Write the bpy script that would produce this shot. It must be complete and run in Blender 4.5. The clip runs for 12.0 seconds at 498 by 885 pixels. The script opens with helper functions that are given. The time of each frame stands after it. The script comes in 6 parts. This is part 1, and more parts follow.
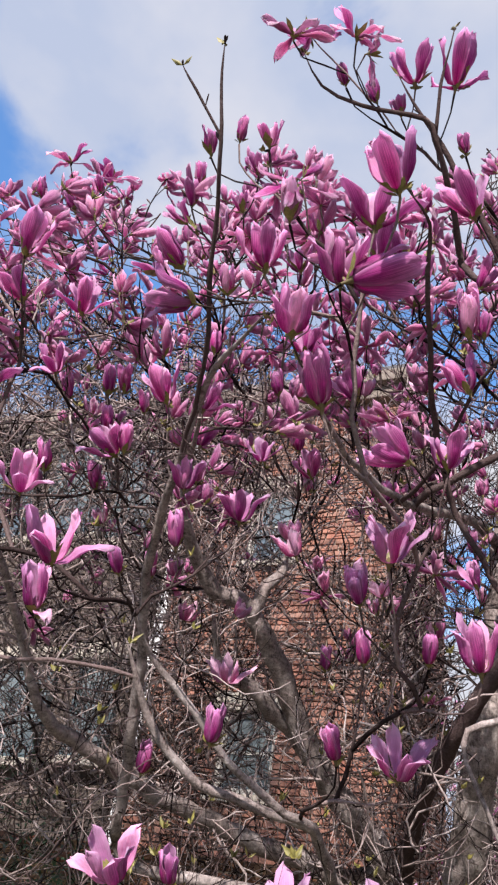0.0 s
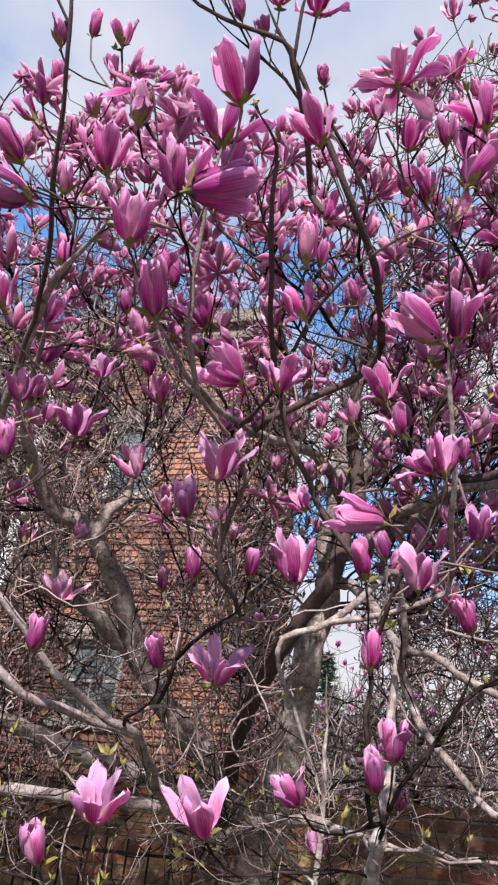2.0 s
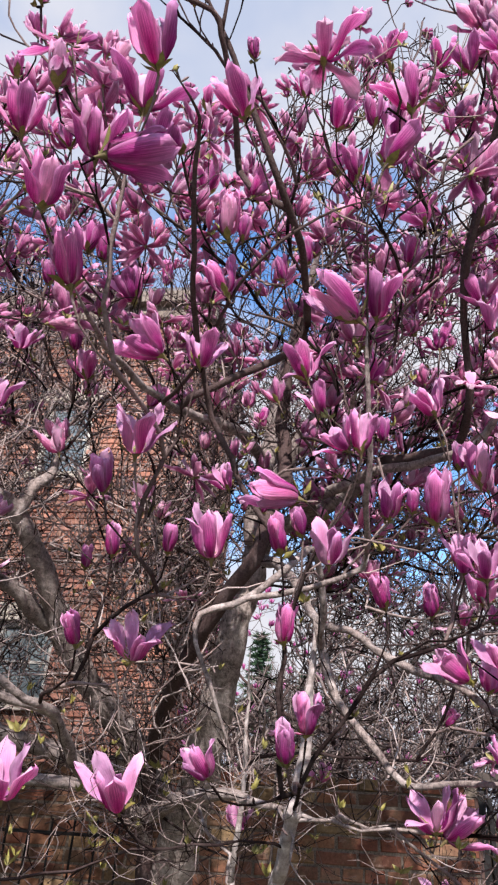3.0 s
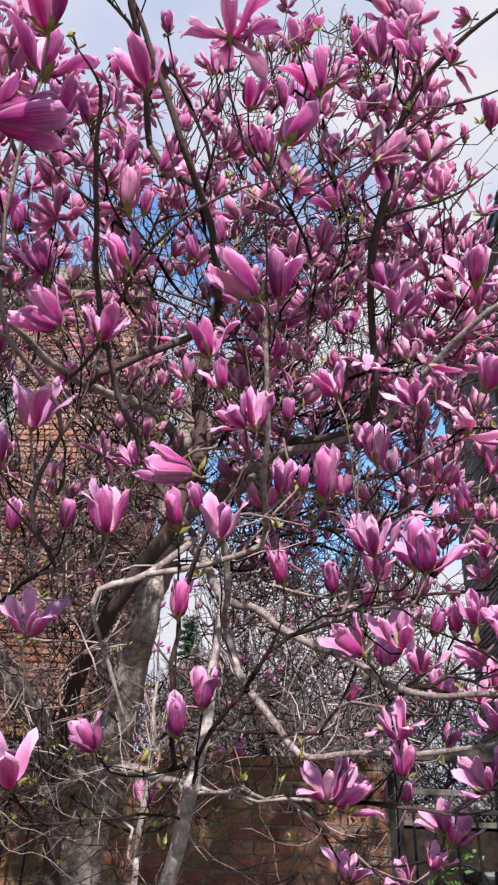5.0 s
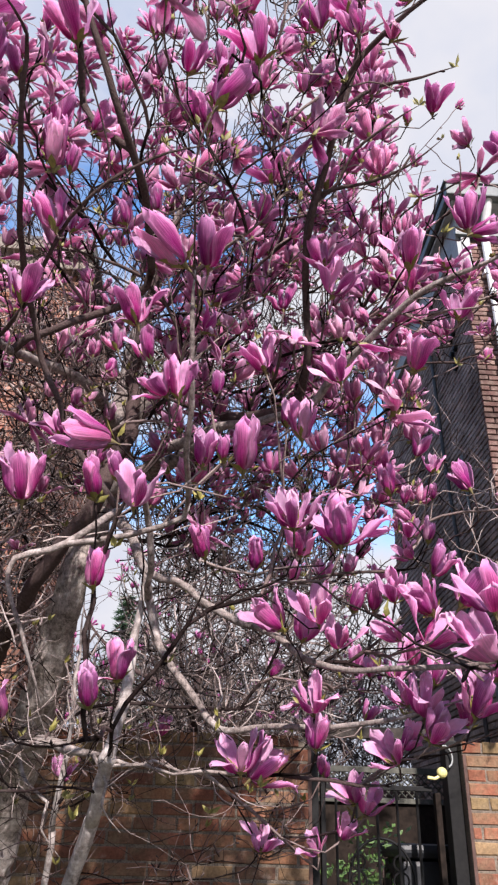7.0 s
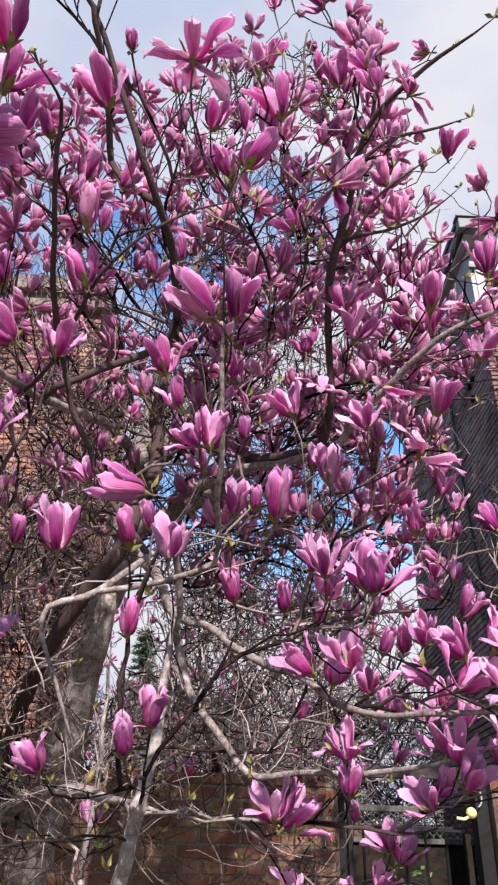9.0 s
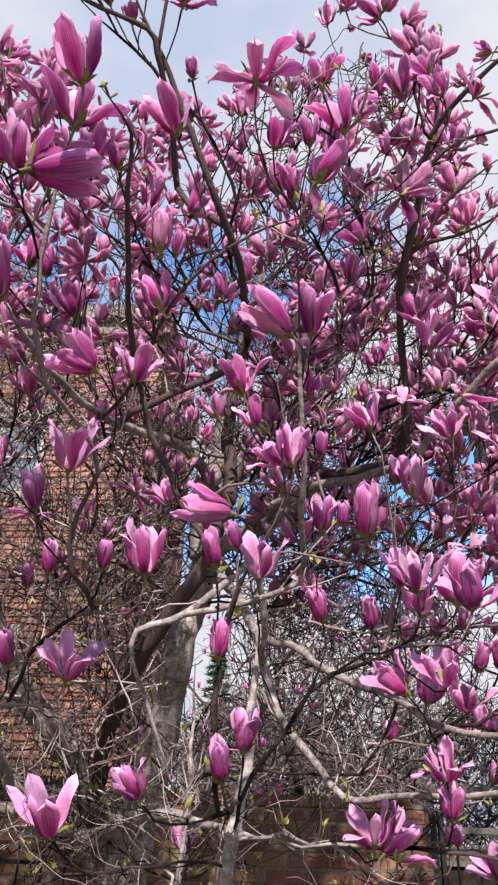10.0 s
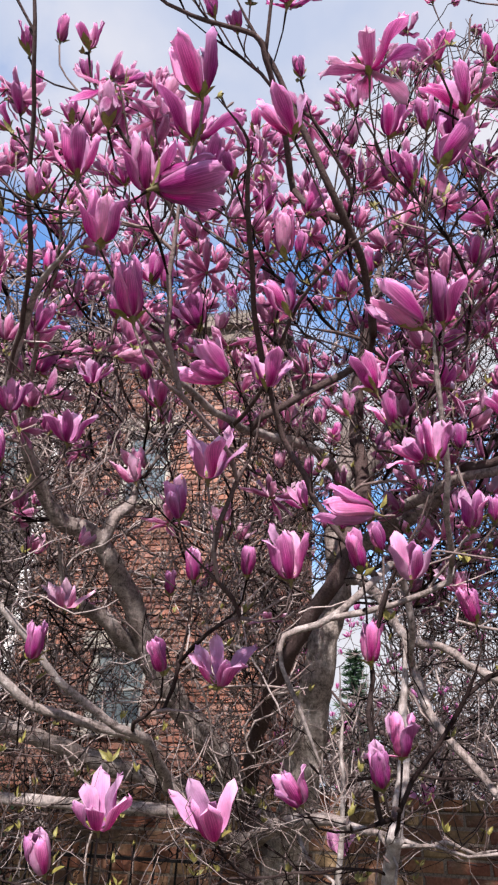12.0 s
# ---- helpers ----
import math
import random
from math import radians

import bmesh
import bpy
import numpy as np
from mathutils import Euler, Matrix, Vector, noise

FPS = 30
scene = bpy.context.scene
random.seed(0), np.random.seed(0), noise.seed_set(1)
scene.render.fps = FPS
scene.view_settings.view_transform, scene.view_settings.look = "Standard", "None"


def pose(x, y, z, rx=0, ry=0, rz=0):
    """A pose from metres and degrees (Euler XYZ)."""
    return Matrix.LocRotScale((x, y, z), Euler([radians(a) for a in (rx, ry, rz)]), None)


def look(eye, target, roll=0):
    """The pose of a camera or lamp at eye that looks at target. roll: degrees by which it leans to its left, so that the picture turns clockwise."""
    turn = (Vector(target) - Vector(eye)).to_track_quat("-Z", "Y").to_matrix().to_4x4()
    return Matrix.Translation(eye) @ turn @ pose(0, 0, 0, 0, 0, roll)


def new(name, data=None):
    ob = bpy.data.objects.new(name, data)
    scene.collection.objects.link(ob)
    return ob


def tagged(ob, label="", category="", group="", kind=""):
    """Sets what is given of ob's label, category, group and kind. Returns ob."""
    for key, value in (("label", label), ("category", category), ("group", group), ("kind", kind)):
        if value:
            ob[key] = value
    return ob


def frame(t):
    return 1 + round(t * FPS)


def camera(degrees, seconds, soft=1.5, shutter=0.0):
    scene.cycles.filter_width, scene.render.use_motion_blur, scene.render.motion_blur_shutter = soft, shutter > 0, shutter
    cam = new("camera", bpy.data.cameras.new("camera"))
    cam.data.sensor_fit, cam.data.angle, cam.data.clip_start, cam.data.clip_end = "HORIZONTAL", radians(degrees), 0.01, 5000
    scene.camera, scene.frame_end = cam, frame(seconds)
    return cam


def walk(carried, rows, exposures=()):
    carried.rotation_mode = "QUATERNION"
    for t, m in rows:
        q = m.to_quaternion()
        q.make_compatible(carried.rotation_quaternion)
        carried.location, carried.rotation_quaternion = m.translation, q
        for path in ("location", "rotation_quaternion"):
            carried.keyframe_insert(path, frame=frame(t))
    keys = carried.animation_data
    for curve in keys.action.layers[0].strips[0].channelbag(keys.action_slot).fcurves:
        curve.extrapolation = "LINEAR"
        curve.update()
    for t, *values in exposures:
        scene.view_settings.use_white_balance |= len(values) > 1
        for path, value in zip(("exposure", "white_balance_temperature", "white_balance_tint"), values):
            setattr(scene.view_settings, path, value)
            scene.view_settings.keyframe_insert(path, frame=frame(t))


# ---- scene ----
cam = camera(37.80, 12.0, soft=2.25)
PATH = [
    (0, 0.0002, -0.0062, 1.6132, 125.110, -8.216, 0.317),
    (0.5, 0.0143, 0.0164, 1.5913, 124.481, -7.768, -2.439),
    (1, 0.0261, 0.0191, 1.5772, 123.240, -7.083, -5.022),
    (1.5, 0.0492, 0.0072, 1.5731, 122.237, -6.015, -7.628),
    (2, 0.0699, 0.0030, 1.5702, 121.665, -5.088, -10.259),
    (2.5, 0.0803, -0.0029, 1.5656, 121.133, -4.299, -12.879),
    (3, 0.1171, 0.0056, 1.5645, 120.626, -3.509, -14.749),
    (3.5, 0.1365, 0.0065, 1.5599, 120.316, -3.079, -16.196),
    (5.5, 0.2048, -0.0218, 1.5453, 119.417, -1.594, -20.807),
    (6, 0.2201, -0.0183, 1.5416, 118.980, -1.463, -22.102),
    (6.5, 0.2429, -0.0082, 1.5359, 118.479, -1.549, -23.362),
    (8.3, 0.2301, -0.0192, 1.5448, 119.176, -1.383, -25.507),
    (8.5, 0.2229, -0.0178, 1.5515, 119.597, -1.311, -24.986),
    (9, 0.1979, -0.0323, 1.5569, 120.784, -1.371, -22.940),
    (9.5, 0.1869, -0.0332, 1.5631, 121.566, -1.178, -20.108),
    (10, 0.1650, -0.0073, 1.5623, 122.036, -1.569, -17.359),
    (10.5, 0.1698, 0.0130, 1.5675, 121.943, -2.094, -14.641),
    (11, 0.1509, 0.0248, 1.5662, 121.799, -2.438, -12.291),
    (11.5, 0.1410, 0.0153, 1.5695, 121.627, -2.865, -9.918),
    (12, 0.1330, 0.0118, 1.5733, 121.636, -3.254, -7.409),
]
walk(cam, [(t, pose(x, y, z, rx, ry, rz)) for t, x, y, z, rx, ry, rz in PATH], [(0.0, 0.71, 6500, 18), (2.0, 0.80, 6500, 18), (12.0, 0.80, 6500, 18)])

# ---- world, sun, exposure ----
SUN_EL, SUN_AZ = radians(34), radians(194)      # azimuth clockwise from +y
world = bpy.data.worlds.new("sky")
scene.world = world
world.use_nodes = True
wt = world.node_tree
wt.nodes.clear()


def wnode(kind, **values):
    n = wt.nodes.new(kind)
    for k, v in values.items():
        n.inputs[k].default_value = v
    return n


sky = wnode("ShaderNodeTexSky")
sky.sky_type, sky.sun_disc, sky.sun_elevation, sky.sun_rotation = "NISHITA", False, SUN_EL, SUN_AZ
sky.air_density, sky.dust_density, sky.ozone_density = 1.2, 0.4, 2.5
sky_bg = wnode("ShaderNodeBackground", Strength=0.102)
rich = wnode("ShaderNodeHueSaturation", Saturation=1.2, Value=1.85)
wt.links.new(sky.outputs[0], rich.inputs["Color"])
wt.links.new(rich.outputs[0], sky_bg.inputs[0])
coord = wnode("ShaderNodeTexCoord")
stretch = wnode("ShaderNodeMapping")
stretch.inputs["Scale"].default_value = (0.912, 0.912, 1.551)
stretch.inputs["Location"].default_value = (-4.792, -4.821, -3.535)
stretch.inputs["Rotation"].default_value = (0, 0, 4.5143)
wt.links.new(coord.outputs["Generated"], stretch.inputs[0])
puffs = wnode("ShaderNodeTexNoise", Scale=2.1, Detail=7.0, Roughness=0.52, Distortion=0.35)
wt.links.new(stretch.outputs[0], puffs.inputs["Vector"])
cover = wnode("ShaderNodeMapRange")
cover.interpolation_type = "SMOOTHSTEP"
cover.inputs["From Min"].default_value, cover.inputs["From Max"].default_value = 0.44, 0.57
height = wnode("ShaderNodeSeparateXYZ")
wt.links.new(coord.outputs["Generated"], height.inputs[0])
rise = wnode("ShaderNodeMath")
rise.operation = "MULTIPLY_ADD"
rise.inputs[1].default_value, rise.inputs[2].default_value = 0.40, -0.262
wt.links.new(height.outputs["Z"], rise.inputs[0])
heap = wnode("ShaderNodeMath")
heap.operation = "ADD"
wt.links.new(puffs.outputs["Fac"], heap.inputs[0])
low = wnode("ShaderNodeMath")
low.operation, low.use_clamp = "MULTIPLY_ADD", True
low.inputs[1].default_value, low.inputs[2].default_value = -2.2, 0.93
wt.links.new(height.outputs["Z"], low.inputs[0])
bank = wnode("ShaderNodeMath")
bank.operation = "ADD"
wt.links.new(rise.outputs[0], bank.inputs[0])
wt.links.new(low.outputs[0], bank.inputs[1])
wt.links.new(bank.outputs[0], heap.inputs[1])
wt.links.new(heap.outputs[0], cover.inputs["Value"])
greys = wnode("ShaderNodeTexNoise", Scale=3.4, Detail=5.0, Roughness=0.5)
wt.links.new(stretch.outputs[0], greys.inputs["Vector"])
cloud_ramp = wnode("ShaderNodeValToRGB")
cloud_ramp.color_ramp.elements[0].position, cloud_ramp.color_ramp.elements[0].color = 0.38, (0.74, 0.88, 1.10, 1)
cloud_ramp.color_ramp.elements[1].position, cloud_ramp.color_ramp.elements[1].color = 0.64, (1.10, 1.15, 1.20, 1)
east = wnode("ShaderNodeMath")
east.operation = "MULTIPLY_ADD"
east.inputs[1].default_value = 0.24
wt.links.new(height.outputs["X"], east.inputs[0])
wt.links.new(greys.outputs["Fac"], east.inputs[2])
wt.links.new(east.outputs[0], cloud_ramp.inputs[0])
cloud_bg = wnode("ShaderNodeBackground", Strength=0.42)
wt.links.new(cloud_ramp.outputs[0], cloud_bg.inputs[0])
both = wnode("ShaderNodeMixShader")
wt.links.new(cover.outputs[0], both.inputs[0])
wt.links.new(sky_bg.outputs[0], both.inputs[1])
wt.links.new(cloud_bg.outputs[0], both.inputs[2])
wout = wnode("ShaderNodeOutputWorld")
wt.links.new(both.outputs[0], wout.inputs[0])

sun = new("sun", bpy.data.lights.new("sun", "SUN"))
sun.data.energy, sun.data.angle, sun.data.color = 5.0, radians(1.0), (1.0, 0.95, 0.88)
sun_from = Vector((math.sin(SUN_AZ) * math.cos(SUN_EL), math.cos(SUN_AZ) * math.cos(SUN_EL), math.sin(SUN_EL)))
sun.matrix_world = look(sun_from * 60, (0, 0, 0))
scene.view_settings.exposure = 0.0


# ---- materials ----
class Mat:
    """A node material with a principled shader and short ways to wire it."""

    def __init__(self, name, rough=0.7, metal=0.0, spec=0.5):
        self.m = bpy.data.materials.new(name)
        self.m.use_nodes = True
        self.t = self.m.node_tree
        self.p = self.t.nodes["Principled BSDF"]
        self.p.inputs["Roughness"].default_value = rough
        self.p.inputs["Metallic"].default_value = metal
        self.p.inputs["Specular IOR Level"].default_value = spec

    def n(self, kind, **values):
        node = self.t.nodes.new(kind)
        for k, v in values.items():
            node.inputs[k].default_value = v
        return node

    def link(self, a, b):
        self.t.links.new(a, b)

    def coords(self, kind="Object", scale=(1, 1, 1)):
        c = self.n("ShaderNodeTexCoord")
        mp = self.n("ShaderNodeMapping")
        mp.inputs["Scale"].default_value = scale
        self.link(c.outputs[kind], mp.inputs[0])
        return mp.outputs[0]

    def noise(self, vec, scale, detail=5.0, rough=0.6):
        node = self.n("ShaderNodeTexNoise", Scale=scale, Detail=detail, Roughness=rough)
        self.link(vec, node.inputs["Vector"])
        return node.outputs["Fac"]

    def ramp(self, fac, stops):
        node = self.n("ShaderNodeValToRGB")
        els = node.color_ramp.elements
        while len(els) < len(stops):
            els.new(0.5)
        for el, (pos, col) in zip(els, stops):
            el.position, el.color = pos, (*col, 1)
        self.link(fac, node.inputs[0])
        return node.outputs[0]

    def mix(self, fac, a, b, blend="MIX"):
        node = self.n("ShaderNodeMix")
        node.data_type, node.blend_type = "RGBA", blend
        for socket, value in ((node.inputs[0], fac), (node.inputs[6], a), (node.inputs[7], b)):
            if isinstance(value, (int, float)):
                socket.default_value = value
            elif isinstance(value, tuple):
                socket.default_value = (*value, 1)
            else:
                self.link(value, socket)
        return node.outputs[2]

    def math(self, op, a, b=0.0):
        node = self.n("ShaderNodeMath")
        node.operation = op
        for socket, value in zip(node.inputs, (a, b)):
            if isinstance(value, (int, float)):
                socket.default_value = value
            else:
                self.link(value, socket)
        return node.outputs[0]

    def color(self, out):
        self.link(out, self.p.inputs["Base Color"])
        return self

    def bump(self, height, strength=0.4, distance=0.005):
        node = self.n("ShaderNodeBump", Strength=strength, Distance=distance)
        self.link(height, node.inputs["Height"])
        self.link(node.outputs[0], self.p.inputs["Normal"])
        return self


def bark_material(name, dark, light, patch, scale=1.0):
    """Grey bark: fine cracks, warty grain, broad pale lichen patches."""
    k = Mat(name, 0.9, spec=0.06)
    v = k.coords("Object")
    fine = k.noise(k.coords("Object", (1.0, 1.0, 0.42)), 130 * scale, 6, 0.7)
    rings = k.noise(k.coords("Object", (0.22, 0.22, 1.6)), 46 * scale, 4, 0.6)
    warts = k.noise(v, 38 * scale, 5, 0.65)
    broad = k.noise(v, 8 * scale, 4, 0.6)
    grain = k.math("ADD", k.math("MULTIPLY", fine, 0.45), k.math("ADD", k.math("MULTIPLY", warts, 0.30), k.math("MULTIPLY", rings, 0.25)))
    base = k.ramp(grain, [(0.40, dark), (0.60, light)])
    blot = k.ramp(broad, [(0.48, (0, 0, 0)), (0.62, (1, 1, 1))])
    speck = k.ramp(warts, [(0.56, (0, 0, 0)), (0.64, (1, 1, 1))])
    k.color(k.mix(k.math("MULTIPLY", k.math("MULTIPLY", blot, k.math("ADD", speck, 0.45)), 0.7), base, patch))
    return k.bump(grain, 0.9, 0.010 / scale).m


BARK = bark_material("bark", (0.075, 0.0609, 0.0542), (0.44, 0.378, 0.345), (0.66, 0.614, 0.582))


def twig_material(name, tones, film):
    """Thin bark: each shoot has its own tone, from nearly black to pale grey-tan."""
    k = Mat(name, 0.8, spec=0.03)
    v = k.coords("Object")
    rnd = k.n("ShaderNodeNewGeometry").outputs["Random Per Island"]
    tone = k.ramp(rnd, tones)
    fine = k.noise(v, 160, 5, 0.65)
    broad = k.noise(v, 14, 4, 0.6)
    c = k.mix(0.75, tone, k.ramp(fine, [(0.36, (0.45, 0.42, 0.40)), (0.62, (1.0, 1.0, 1.0))]), "MULTIPLY")
    c = k.mix(k.ramp(broad, [(0.50, (0, 0, 0)), (0.68, (0.28, 0.28, 0.28))]), c, film)
    k.color(c)
    return k.bump(fine, 0.8, 0.006).m


TWIG = twig_material("twig_bark", [(0.0, (0.009, 0.00577, 0.00565)), (0.42, (0.034, 0.0231, 0.0226)), (0.70, (0.13, 0.0945, 0.0904)), (1.0, (0.34, 0.263, 0.249))], (0.16, 0.121, 0.113))
LIMB_BARK = bark_material("limb_bark", (0.06, 0.0483, 0.0441), (0.34, 0.284, 0.262), (0.5, 0.452, 0.429), 1.3)
SMOOTH_BARK = bark_material("pale_smooth_bark", (0.17, 0.142, 0.13), (0.5, 0.446, 0.424), (0.66, 0.614, 0.593), 0.8)
# Dark tone of young limbs; also stands for shade on one thick limb.
YOUNG_AND_SHADED_BARK = twig_material("young_and_shaded_limb_bark", [(0.0, (0.035, 0.0242, 0.0237)), (1.0, (0.13, 0.0924, 0.0881))], (0.17, 0.131, 0.13))
FAR_TWIG = twig_material("far_twig_bark", [(0.0, (0.043, 0.031, 0.030)), (0.5, (0.170, 0.132, 0.123)), (1.0, (0.374, 0.321, 0.308))], (0.238, 0.196, 0.187))
# Old wood's grey, paled further to stand for sun on the lower twigs.
OLD_SUNLIT_TWIG = twig_material("old_sunlit_twig_bark", [(0.0, (0.008, 0.005, 0.0055)), (0.24, (0.045, 0.032, 0.031)), (0.42, (0.27, 0.21, 0.194)), (0.72, (0.46, 0.383, 0.362)), (1.0, (0.58, 0.509, 0.492))], (0.36, 0.299, 0.282))


def petal_material(name, base, mid, tip, vein, lines=0.95):
    """Veined petal with a see-through share; the colour runs from base to tip along the petal."""
    k = Mat(name, 0.6, spec=0.12)
    uv = k.n("ShaderNodeUVMap")
    sep = k.n("ShaderNodeSeparateXYZ")
    k.link(uv.outputs[0], sep.inputs[0])
    obj = k.n("ShaderNodeObjectInfo")
    isl = k.n("ShaderNodeNewGeometry")
    rnd = k.math("FRACT", k.math("ADD", obj.outputs["Random"], isl.outputs["Random Per Island"]))
    grow = k.ramp(sep.outputs[1], [(0.0, base), (0.42, mid), (0.95, tip)])
    mp = k.n("ShaderNodeMapping")
    mp.inputs["Scale"].default_value = (34, 2.2, 1)
    k.link(uv.outputs[0], mp.inputs[0])
    veins = k.noise(mp.outputs[0], 1.0, 3, 0.5)
    fade = k.math("SUBTRACT", 1.0, sep.outputs[1])
    band = k.ramp(veins, [(0.42, (0, 0, 0)), (0.60, (1, 1, 1))])
    col = k.mix(k.math("MULTIPLY", k.math("MULTIPLY", band, k.math("ADD", fade, 0.25)), lines), grow, vein)
    edge = k.math("MULTIPLY", k.math("ABSOLUTE", k.math("SUBTRACT", sep.outputs[0], 0.5)), 2.0)
    middle = k.math("MULTIPLY", k.math("POWER", k.math("SUBTRACT", 1.0, edge), 1.6), k.math("POWER", fade, 1.2))
    streak = k.math("MULTIPLY", middle, k.math("ADD", 0.45, k.math("MULTIPLY", k.noise(mp.outputs[0], 0.5, 2, 0.5), 0.6)))
    col = k.mix(k.math("MULTIPLY", streak, lines), col, vein)
    pale = k.mix(0.5, tip, (0.9, 0.66, 0.82))
    col = k.mix(k.math("MULTIPLY", k.math("POWER", edge, 2.4), 0.55), col, pale)
    washed = k.ramp(k.math("FRACT", k.math("MULTIPLY", rnd, 7.3)), [(0.82, (0, 0, 0)), (1.0, (0.5, 0.5, 0.5))])
    col = k.mix(washed, col, (0.90, 0.66, 0.80))
    stain = k.noise(k.coords("Object"), 7.0, 4, 0.6)
    hue = k.n("ShaderNodeHueSaturation")
    k.link(k.math("ADD", 0.488, k.math("MULTIPLY", rnd, 0.024)), hue.inputs["Hue"])
    k.link(k.math("ADD", 0.50, k.math("MULTIPLY", k.math("ADD", rnd, stain), 0.48)), hue.inputs["Value"])
    hue.inputs["Saturation"].default_value = 1.0
    k.link(col, hue.inputs["Color"])
    k.color(hue.outputs[0])
    k.bump(veins, 0.5, 0.03)
    thin = k.n("ShaderNodeBsdfTranslucent")
    k.link(hue.outputs[0], thin.inputs[0])
    mixer = k.n("ShaderNodeMixShader")
    mixer.inputs[0].default_value = 0.46
    k.link(k.p.outputs[0], mixer.inputs[1])
    k.link(thin.outputs[0], mixer.inputs[2])
    k.link(mixer.outputs[0], k.t.nodes["Material Output"].inputs[0])
    return k.m


PETAL_OUT = petal_material("petal_outside", (0.40, 0.016, 0.19), (0.76, 0.095, 0.47), (0.93, 0.42, 0.77), (0.27, 0.006, 0.13))
PETAL_IN = petal_material("petal_inside", (0.70, 0.20, 0.53), (0.90, 0.45, 0.77), (0.95, 0.62, 0.86), (0.62, 0.14, 0.42), 0.45)


# Paler open petals; deep in the crown the pale tone stands for backlight.
OPEN_BACKLIT_OUT = petal_material("open_and_backlit_petal_outside", (0.44, 0.07, 0.24), (0.82, 0.27, 0.55), (0.93, 0.54, 0.78), (0.36, 0.04, 0.18))
OPEN_BACKLIT_IN = petal_material("open_and_backlit_petal_inside", (0.66, 0.25, 0.47), (0.86, 0.52, 0.71), (0.93, 0.68, 0.81), (0.60, 0.20, 0.38), 0.4)


def plain(name, lo, hi, rough=0.7, scale=20.0, metal=0.0, bump=0.2, spec=0.5, coords="Object"):
    k = Mat(name, rough, metal, spec)
    v = k.coords(coords)
    f = k.noise(v, scale, 6, 0.62)
    g = k.noise(v, scale * 0.12, 3, 0.55)
    c = k.ramp(f, [(0.32, lo), (0.66, hi)])
    dim = tuple(0.72 * q for q in lo)
    k.color(k.mix(k.math("MULTIPLY", k.ramp(g, [(0.45, (0, 0, 0)), (0.75, (1, 1, 1))]), 0.5), c, dim))
    return k.bump(f, bump, 0.003).m


SASH = plain("weathered_cream_paint", (0.26, 0.25, 0.22), (0.42, 0.40, 0.35), 0.6, 30, bump=0.1)
CALYX = plain("bud_scale", (0.07, 0.05, 0.025), (0.20, 0.16, 0.06), 0.8, 300)
LEAFLET = plain("young_leaf", (0.10, 0.095, 0.024), (0.28, 0.245, 0.06), 0.55, 120)


def brick_material(name, tints, dirt, islands):
    k = Mat(name, 0.9, spec=0.2)
    v = k.coords("Object")
    if islands:
        rnd = k.n("ShaderNodeNewGeometry").outputs["Random Per Island"]
    else:
        rnd = k.n("ShaderNodeObjectInfo").outputs["Random"]
    base = k.ramp(rnd, tints)
    shift = k.n("ShaderNodeVectorMath")
    shift.operation = "ADD"
    k.link(v, shift.inputs[0])
    k.link(rnd, shift.inputs[1])
    fine = k.noise(shift.outputs[0], 70, 7, 0.7)
    blot = k.noise(shift.outputs[0], 11, 4, 0.6)
    c = k.mix(k.ramp(blot, [(0.46, (0, 0, 0)), (0.70, (0.75, 0.75, 0.75))]), base, dirt)
    c = k.mix(0.75, c, k.ramp(fine, [(0.28, (0.35, 0.35, 0.35)), (0.66, (1.1, 1.1, 1.1))]), "MULTIPLY")
    where = k.n("ShaderNodeNewGeometry").outputs["Position"]
    c = k.mix(0.8, c, k.ramp(k.noise(where, 2.3, 6, 0.65), [(0.36, (0.40, 0.36, 0.33)), (0.60, (1.12, 1.1, 1.06))]), "MULTIPLY")
    lime = k.ramp(k.noise(where, 9.0, 6, 0.7), [(0.60, (0, 0, 0)), (0.72, (0.5, 0.5, 0.5))])
    c = k.mix(lime, c, (0.42, 0.33, 0.27))
    k.color(c)
    return k.bump(fine, 0.7, 0.004).m


REDS = [(0.0, (0.152, 0.071, 0.052)), (0.2, (0.296, 0.113, 0.070)), (0.4, (0.136, 0.082, 0.059)), (0.6, (0.336, 0.155, 0.090)), (0.75, (0.232, 0.164, 0.086)), (0.88, (0.320, 0.214, 0.122)), (1.0, (0.240, 0.097, 0.077))]
BRICK = brick_material("garden_brick", REDS, (0.22, 0.165, 0.105), False)
BRICK_RUN = brick_material("garden_brick_run", REDS, (0.22, 0.165, 0.105), True)
ROSY = [(0.0, (0.32, 0.130, 0.09)), (0.35, (0.42, 0.20, 0.145)), (0.6, (0.26, 0.125, 0.10)), (1.0, (0.46, 0.26, 0.20))]
BRICK_HOUSE = brick_material("house_brick", ROSY, (0.25, 0.16, 0.12), True)
BUFF = [(0.0, (0.17, 0.095, 0.086)), (0.35, (0.24, 0.14, 0.125)), (0.6, (0.13, 0.082, 0.076)), (1.0, (0.27, 0.165, 0.145))]
BRICK_CORNER = brick_material("corner_house_brick", BUFF, (0.34, 0.26, 0.22), True)
GREYS = [(0.0, (0.24, 0.185, 0.165)), (0.4, (0.38, 0.31, 0.28)), (0.7, (0.28, 0.225, 0.205)), (1.0, (0.43, 0.36, 0.33))]
BRICK_GREY = brick_material("grey_party_brick", GREYS, (0.17, 0.15, 0.14), True)
MORTAR = plain("mortar", (0.070, 0.055, 0.043), (0.22, 0.18, 0.14), 0.95, 120, bump=0.5)
MORTAR_PALE = plain("pale_lime_mortar", (0.26, 0.22, 0.18), (0.42, 0.37, 0.31), 0.95, 120, bump=0.5)
